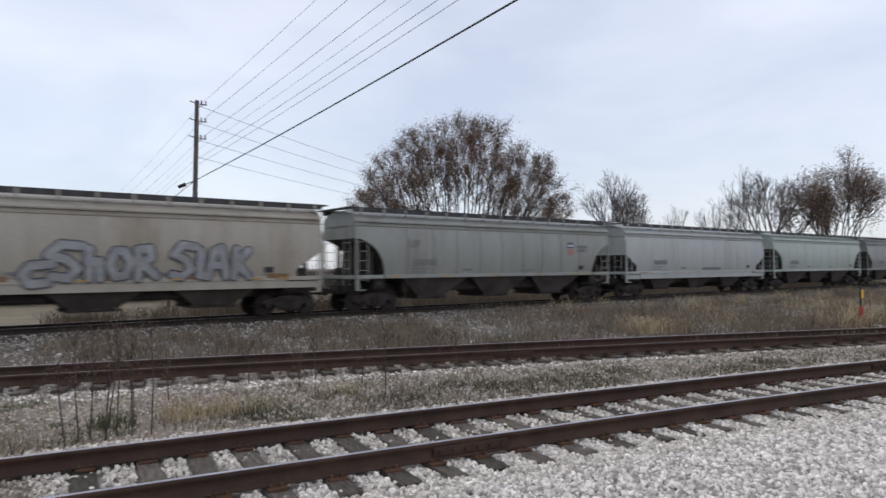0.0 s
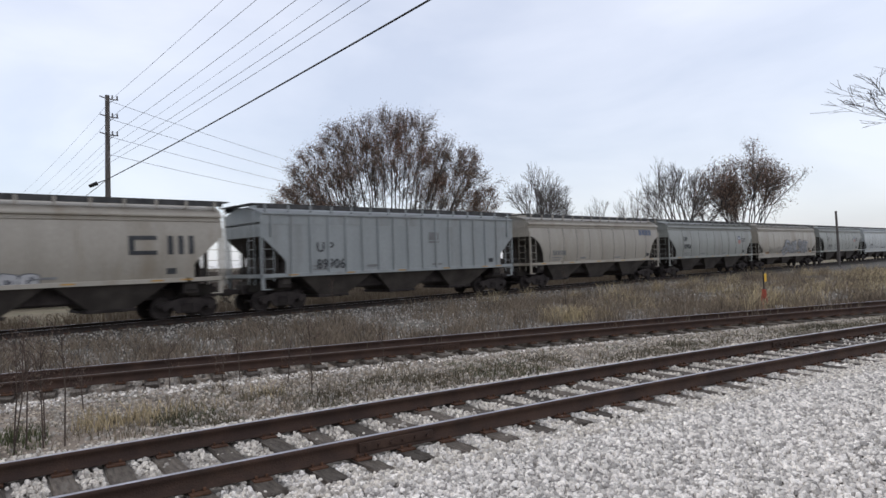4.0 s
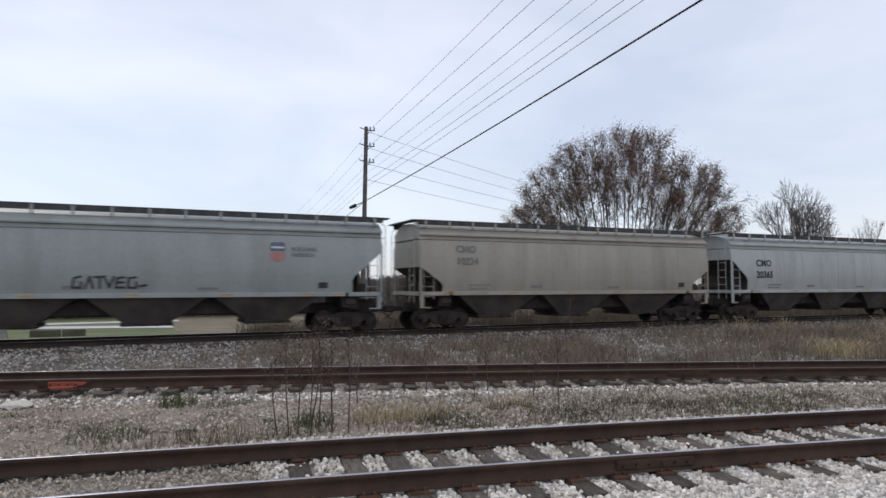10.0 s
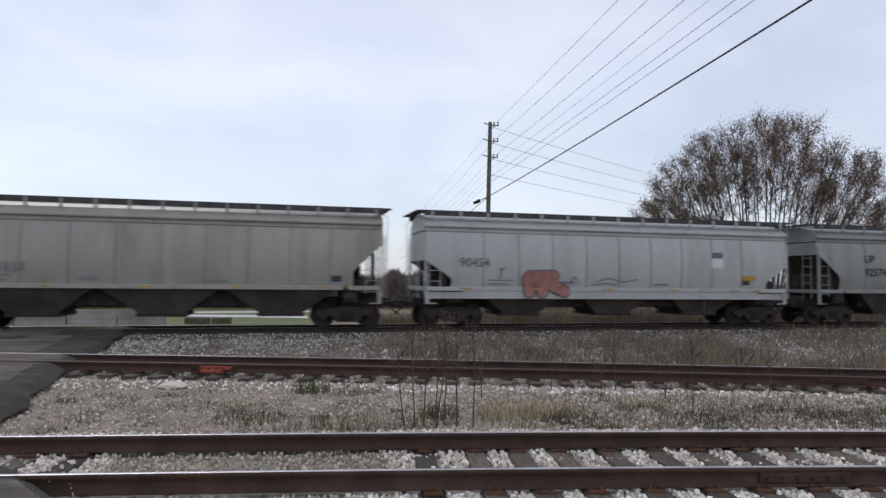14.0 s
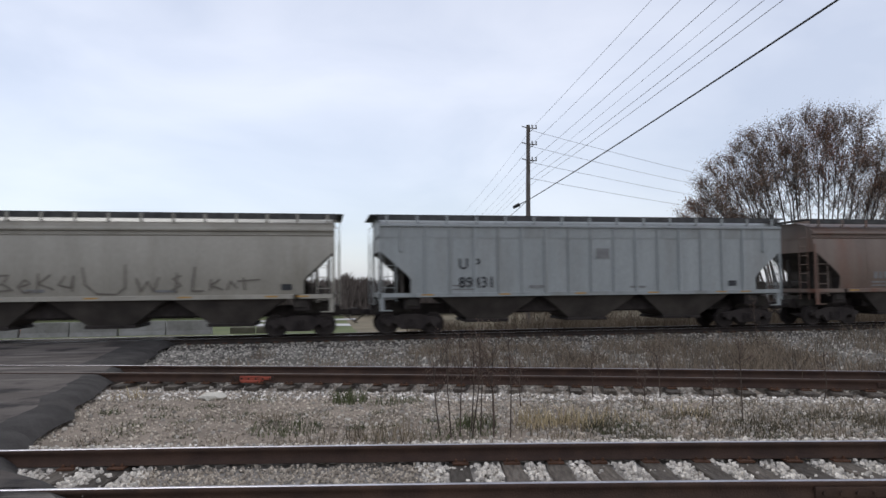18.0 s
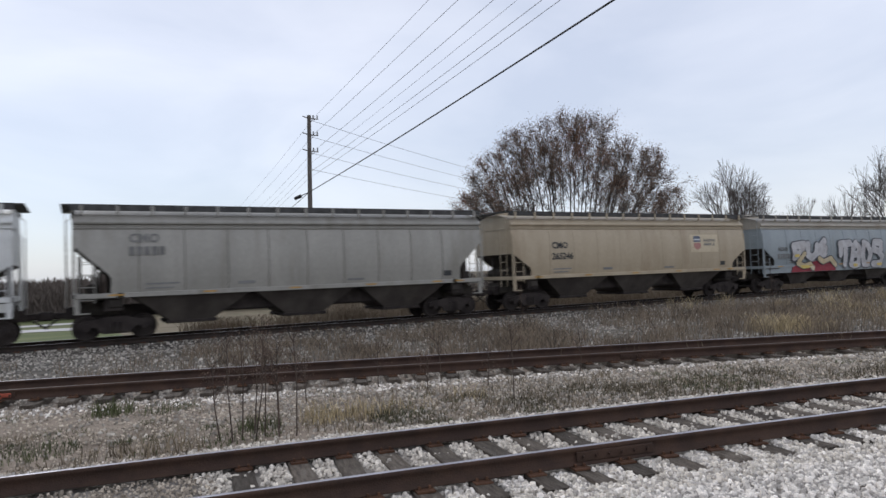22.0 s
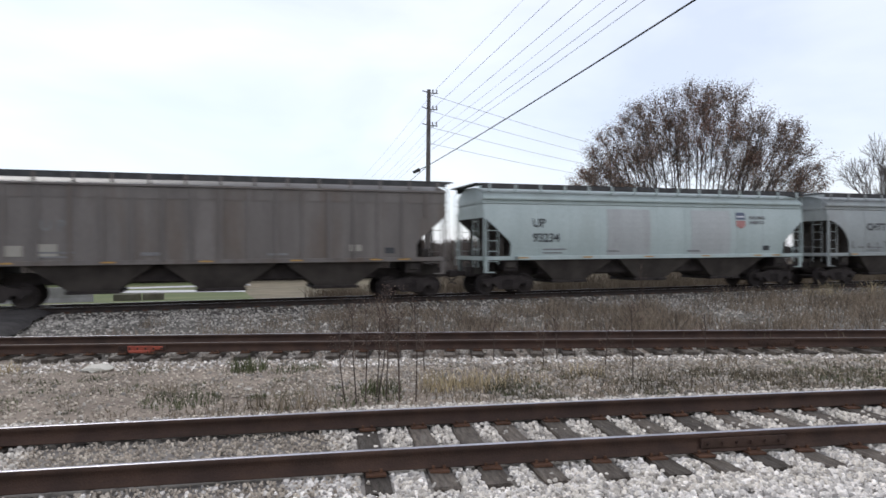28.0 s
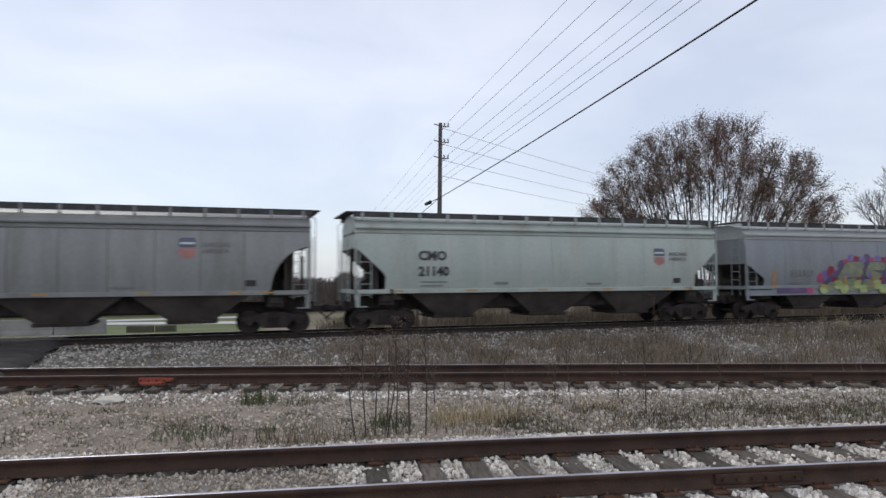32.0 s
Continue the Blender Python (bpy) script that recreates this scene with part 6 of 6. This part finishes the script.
def middle_strip(rng, n):
    x = rng.uniform(-5, 34, n)
    t = rng.uniform(0, 1, n)
    lo, hi = near_rail_y(x) + 1.7, second_rail_y(x) - 2.3
    y = lo + (hi - lo) * t
    return off_road(np.stack([x, y, ground_height(x, y) + rng.uniform(-0.01, 0.02, n)], 1))


def second_bed(rng, n):
    x = rng.uniform(-5, 34, n)
    d = rng.uniform(-2.7, 0.9, n)
    ties = np.array(TIES["track_2"])
    on_tie = (np.abs(x[:, None] - ties[None] - 0.30 * d[:, None]).min(1) < 0.15) & (d > -2.15) & (d < 0.6)
    k = clear_of(d, (0, -1.56)) & ~on_tie
    x, d = x[k], d[k]
    y = second_rail_y(x) + d
    low = np.interp(d, [-2.7, -2.3, -1.0, -0.4], [-0.01, -0.042, -0.042, -0.005])
    return off_road(np.stack([x, y, -0.25 + low + rng.uniform(-0.015, 0.025, len(x))], 1))


def main_bed(rng, n):
    x = rng.uniform(-6, 48, n)
    y = rng.uniform(0, 1, n) ** 0.7
    lo = second_rail_y(x) + 1.2
    y = lo + (25.5 - lo) * y
    return off_road(np.stack([x, y, ground_height(x, y) + rng.uniform(-0.01, 0.03, n)], 1))


stones("gravel", 9000, lambda g, n: off_road((lambda x, d: np.stack([x, near_rail_y(x) + d, 0 * x - 0.225], 1))(g.uniform(-3, 16, n), g.uniform(-14, -6.2, n))), (0.018, 0.05), stone_white, "loose pale gravel across the yard", 13)
stones("gravel", 4000, lambda g, n: (lambda p: p[p[:, 0] < 1.0])(near_yard(g, n * 7)), (0.016, 0.045), stone_white, "loose pale gravel beside the crossing", 12)
stones("gravel", 80000, lambda g, n: near_yard(g, n, 0.5, 13.5, -5.4), (0.018, 0.052), stone_white, "loose pale limestone gravel beside the siding", 1)
stones("gravel", 16000, lambda g, n: near_yard(g, n, 13.5, 28.0), (0.03, 0.062), stone_white, "loose pale limestone gravel farther along the siding", 11)
stones("gravel", 42000, lambda g, n: np.concatenate([near_bed(g, n * 4 // 5, 1.05, 15.0), near_bed(g, n // 5, 15.0, 30.0)]), (0.018, 0.046), stone_cream, "pale limestone ballast of the siding", 2)
stones("gravel", 4500, lambda g, n: near_bed(g, n, -3.6, -1.85), (0.020, 0.045), stone_cream, "pale limestone ballast beside the crossing", 22)
stones("gravel", 7000, lambda g, n: near_bed(g, n, -2.0, 1.2), (0.012, 0.032), stone_tan, "fine dirty gravel burying the ties", 23)
stones("gravel", 34000, middle_strip, (0.014, 0.042), stone_tan, "fine dirty gravel between the sidings", 3)
stones("gravel", 16000, lambda g, n: (lambda p: p[g.random(len(p)) < np.clip((p[:, 0] + 1) / 5, 0.10, 1)])(middle_strip(g, n)), (0.025, 0.065), stone_grey, "coarser grey gravel between the sidings", 33)
stones("gravel", 13000, lambda g, n: off_road((lambda x, d: np.stack([x, near_rail_y(x) + d, g.uniform(-0.20, -0.165, n)], 1))(g.uniform(-2.6, 22, n), 1.60 + 0.75 * g.random(n) ** 1.4)), (0.018, 0.042), stone_white, "pale gravel shoulder along the siding", 34)
stones("gravel", 900, lambda g, n: (lambda x, y: np.stack([np.minimum(x, [road_edge(q) - 0.3 for q in y]), y, 0 * x + 0.005], 1))(g.uniform(-7, -1, n), g.uniform(2, 6.4, n)), (0.004, 0.010), stone_dark, "loose stone chips on the asphalt", 35)
stones("gravel", 6000, lambda g, n: (lambda p: p[p[:, 1] > 0.35 * near_rail_y(p[:, 0]) + 0.65 * second_rail_y(p[:, 0])])(middle_strip(g, n * 3)), (0.025, 0.06), stone_white, "pale scattered stones below the second siding", 36)
stones("gravel", 20000, second_bed, (0.028, 0.068), stone_grey, "coarse grey ballast of the second siding", 4)
stones("gravel", 21000, main_bed, (0.035, 0.08), stone_dark, "coarse grey ballast of the main line", 5)


def blades(name, spots, label, material, seed, category="weeds"):
    """Thin upright blades; spots: rows of x, y, radius, count, height."""
    rng = np.random.default_rng(seed)
    vs = []
    for x, y, r, n, h in spots:
        n = int(n)
        a, q = rng.uniform(0, 6.28, n), r * np.sqrt(rng.uniform(0, 1, n))
        bx, by = x + np.cos(a) * q, y + np.sin(a) * q
        bz = ground_height(bx, by) - 0.02
        hh = h * rng.uniform(0.45, 1.15, n)
        lx, ly = rng.normal(0, 0.28, n) * hh, rng.normal(0, 0.28, n) * hh
        w = 0.006 + 0.010 * rng.uniform(0, 1, n) * min(1, h)
        g = rng.uniform(0, 6.28, n)
        dx, dy = np.cos(g) * w, np.sin(g) * w
        base0 = np.stack([bx - dx, by - dy, bz], 1)
        base1 = np.stack([bx + dx, by + dy, bz], 1)
        mid0 = np.stack([bx + lx * 0.4 + dx * 0.7, by + ly * 0.4 + dy * 0.7, bz + hh * 0.6], 1)
        mid1 = np.stack([bx + lx * 0.4 - dx * 0.7, by + ly * 0.4 - dy * 0.7, bz + hh * 0.6], 1)
        tip0 = np.stack([bx + lx + dx * 0.2, by + ly + dy * 0.2, bz + hh * 0.96], 1)
        tip1 = np.stack([bx + lx - dx * 0.2, by + ly - dy * 0.2, bz + hh], 1)
        vs.append(np.stack([base0, base1, mid0, mid1, tip0, tip1], 1).reshape(-1, 3))
    v = np.concatenate(vs)
    n = len(v) // 6
    f = np.array([(0, 1, 2, 3), (3, 2, 4, 5)])
    q = (f[None] + (np.arange(n) * 6)[:, None, None]).reshape(-1, 4)
    ob = array_mesh(name, v, q, material)
    tagged(ob, label, category, kind="stuff")


rng = random.Random(8)


def strip_spots(n, x0, x1, t0, t1, r, c, h, lo, hi, bias=1.0):
    out = []
    for _ in range(n):
        x = rng.uniform(x0, x1)
        t = t0 + (t1 - t0) * rng.random() ** bias
        y = float(lo(np.array(x))) * (1 - t) + float(hi(np.array(x))) * t
        out.append((x, y, r * rng.uniform(0.5, 1.4), c * rng.uniform(0.4, 1.5), h * rng.uniform(0.6, 1.3)))
    return [s for s in out if s[0] > road_edge(s[1]) + 0.3]


mid_lo, mid_hi = (lambda x: near_rail_y(x) + 1.95), (lambda x: second_rail_y(x) - 1.9)
far_lo, far_hi = (lambda x: second_rail_y(x) + 0.35), (lambda x: x * 0 + 24.0)
blades("grass", strip_spots(150, -3.5, 26, 0.03, 0.85, 0.30, 70, 0.07, mid_lo, mid_hi) + strip_spots(60, 2.2, 13, 0.15, 0.75, 0.35, 22, 0.17, mid_lo, mid_hi) + [(0.9, 8.9, 0.5, 110, 0.3), (0.2, 9.2, 0.4, 60, 0.2), (-0.2, 8.6, 0.3, 40, 0.2)], "short dry grass tufts in the gravel between the sidings", grass_short, 1, "grass")
blades("grass", strip_spots(170, -3.0, 26, 0.05, 0.8, 0.3, 60, 0.07, mid_lo, mid_hi) + [(0.48, 12.1, 0.34, 190, 0.24), (-0.5, 9.9, 0.55, 300, 0.12), (-3.4, 11.8, 0.2, 60, 0.12), (1.3, 11.9, 0.5, 120, 0.14), (2.2, 9.48, 0.3, 140, 0.2), (1.9, 9.1, 0.5, 200, 0.12), (4.1, 8.9, 0.45, 220, 0.10), (9.5, 7.9, 0.9, 600, 0.10)], "low green weeds in the gravel", weed_green, 2, "grass")
blades("weeds", strip_spots(70, 3.2, 9, 0.05, 0.5, 0.35, 60, 0.11, mid_lo, mid_hi) + strip_spots(190, 8, 30, 0.02, 0.55, 0.40, 70, 0.12, mid_lo, mid_hi, 0.8), "low dark dead weeds in the gravel", weed_low, 9)
blades("grass", [(3.1, 9.4, 0.35, 130, 0.30), (3.7, 9.3, 0.35, 120, 0.28), (-3.6, 13.4, 0.35, 50, 0.22), (5.6, 9.6, 0.4, 50, 0.22), (4.5, 9.4, 0.4, 50, 0.2)], "tufts of straw-coloured dry grass", weed_straw, 3, "grass")
blades("weeds", strip_spots(60, -3, 4, 0.0, 0.75, 0.35, 22, 0.26, far_lo, far_hi, 1.2) + strip_spots(190, 3, 13, 0.0, 0.85, 0.45, 45, 0.36, far_lo, far_hi, 1.2) + strip_spots(170, 9, 26, 0.0, 0.75, 0.6, 48, 0.45, far_lo, far_hi, 1.2) + strip_spots(330, 18, 64, 0.0, 0.85, 0.9, 90, 0.5, far_lo, far_hi, 1.2), "dense dead brown weeds between the siding and the main line", weed_dry, 4)
blades("weeds", [(18.1, 12.6, 0.9, 480, 0.5), (19.0, 12.2, 0.8, 260, 0.4)] + strip_spots(80, 22, 60, 0.0, 0.9, 0.8, 100, 0.6, far_lo, far_hi), "pale straw grass clump by the siding", weed_straw, 5)
blades("weeds", [(rng.uniform(4, 90), rng.uniform(29.5, 33.5), 0.8, 75, 0.62) for _ in range(330)] + [(rng.uniform(10, 90), rng.uniform(31, 37), 1.0, 90, 1.15) for _ in range(260)], "dry weeds behind the main line", weed_dry, 6)


def stalk(x, y, h, seed, label, bushy=1.0):
    rg = random.Random(seed)
    z = float(ground_height(x, y)) - 0.03
    s = thing("dead_weed", label, "weed", "dead weed stalks", at=pose(x, y, z))
    bm = bmesh.new()
    top = Vector((rg.uniform(-0.1, 0.1) * h, rg.uniform(-0.06, 0.06) * h, h))
    mid = top * 0.5 + Vector((rg.uniform(-0.04, 0.04), 0, 0))
    rod(bm, (0, 0, 0), mid, 0.011, 0.008, 5)
    rod(bm, mid, top, 0.008, 0.004, 5)
    heads = []
    for k in range(int(14 * bushy)):
        t = rg.uniform(0.45, 1.0)
        p = mid.lerp(top, (t - 0.5) * 2) if t > 0.5 else mid * (t * 2)
        e = p + Vector((rg.uniform(-0.16, 0.16), rg.uniform(-0.16, 0.16), rg.uniform(0.08, 0.26)))
        rod(bm, p, e, 0.004, 0.002, 3)
        heads.append(e)
        e2 = p.lerp(e, 0.6) + Vector((rg.uniform(-0.1, 0.1), rg.uniform(-0.1, 0.1), rg.uniform(0.04, 0.14)))
        rod(bm, p.lerp(e, 0.6), e2, 0.003, 0.0015, 3)
        heads.append(e2)
    tagged(part("stem", bm, weed_dark, s), kind="stuff")
    v, q = leaf_arrays(heads, 5, 0.03, 0.012, seed)
    tagged(array_mesh("seed_head", v, q, seed_brown, s, "dry brown seed heads"), kind="stuff")


for k, (x, y, h) in enumerate(((1.72, 8.9, 1.25), (1.85, 8.95, 1.45), (1.98, 8.8, 1.3), (2.15, 9.0, 1.5), (2.3, 8.85, 1.2), (2.5, 8.75, 1.4), (1.6, 9.1, 1.0), (2.4, 9.2, 1.1), (2.05, 9.15, 1.25))):
    stalk(x, y, h, 60 + k, "tall dead weed stalk with brown seed heads in the gravel")
for k, (x, y, h) in enumerate(((6.1, 8.95, 1.25), (6.0, 11.2, 0.8), (4.8, 11.4, 0.7), (6.4, 10.2, 0.6), (5.3, 10.4, 0.6), (8.6, 10.3, 0.7), (3.3, 10.9, 0.6), (12.5, 17.5, 1.6), (20.8, 14.5, 1.8))):
    stalk(x, y, h, 90 + k, "single dead weed stalk among the gravel", 0.8)


def rock(x, y, s, name, label, material, flat=0.35):
    bm = bmesh.new()
    bmesh.ops.create_icosphere(bm, subdivisions=2, radius=s)
    for v in bm.verts:
        v.co *= 1 + 0.35 * noise.noise(v.co * (2.2 / s) + Vector((x, y, 0)))
        v.co.z *= flat
    ob = link_mesh(name, bm, material)
    ob.matrix_world = Matrix.Translation((x, y, float(ground_height(x, y)) + s * flat * 0.5))
    tagged(ob, label, "stone")


rock(-2.0, 13.0, 0.24, "stone", "pale flat slab of stone lying by the rail", surface("pale_slab", (0.46, 0.43, 0.36), (0.54, 0.51, 0.44), 4, 0.9, bump=0.4))
rock(24.6, 8.3, 0.3, "stone", "white painted stone beside the switch marker", white_paint)

# switch marker
mk = thing("switch_marker", "red switch stand with a yellow flag beside the siding", "switch stand", at=pose(24.0, 8.55, -0.25))
bm = bmesh.new()
rod(bm, (0, 0, 0), (0, 0, 0.75), 0.16, 0.07, 8)
box(bm, -0.25, 0.25, -0.2, 0.2, 0.0, 0.1, 0.02)
part("stand", bm, red_paint, mk)
bm = bmesh.new()
rod(bm, (0, 0, 0.7), (0, 0, 1.35), 0.025)
part("mast", bm, steel_dark, mk)
bm = bmesh.new()
box(bm, 0.02, 0.26, -0.012, 0.012, 1.0, 1.28, 0.01)
part("flag", bm, yellow_paint, mk, "square yellow target")
bm = bmesh.new()
rod(bm, (-0.05, -0.1, 0.25), (-0.3, -0.35, 0.15), 0.02)
part("lever", bm, steel_dark, mk)

motions()
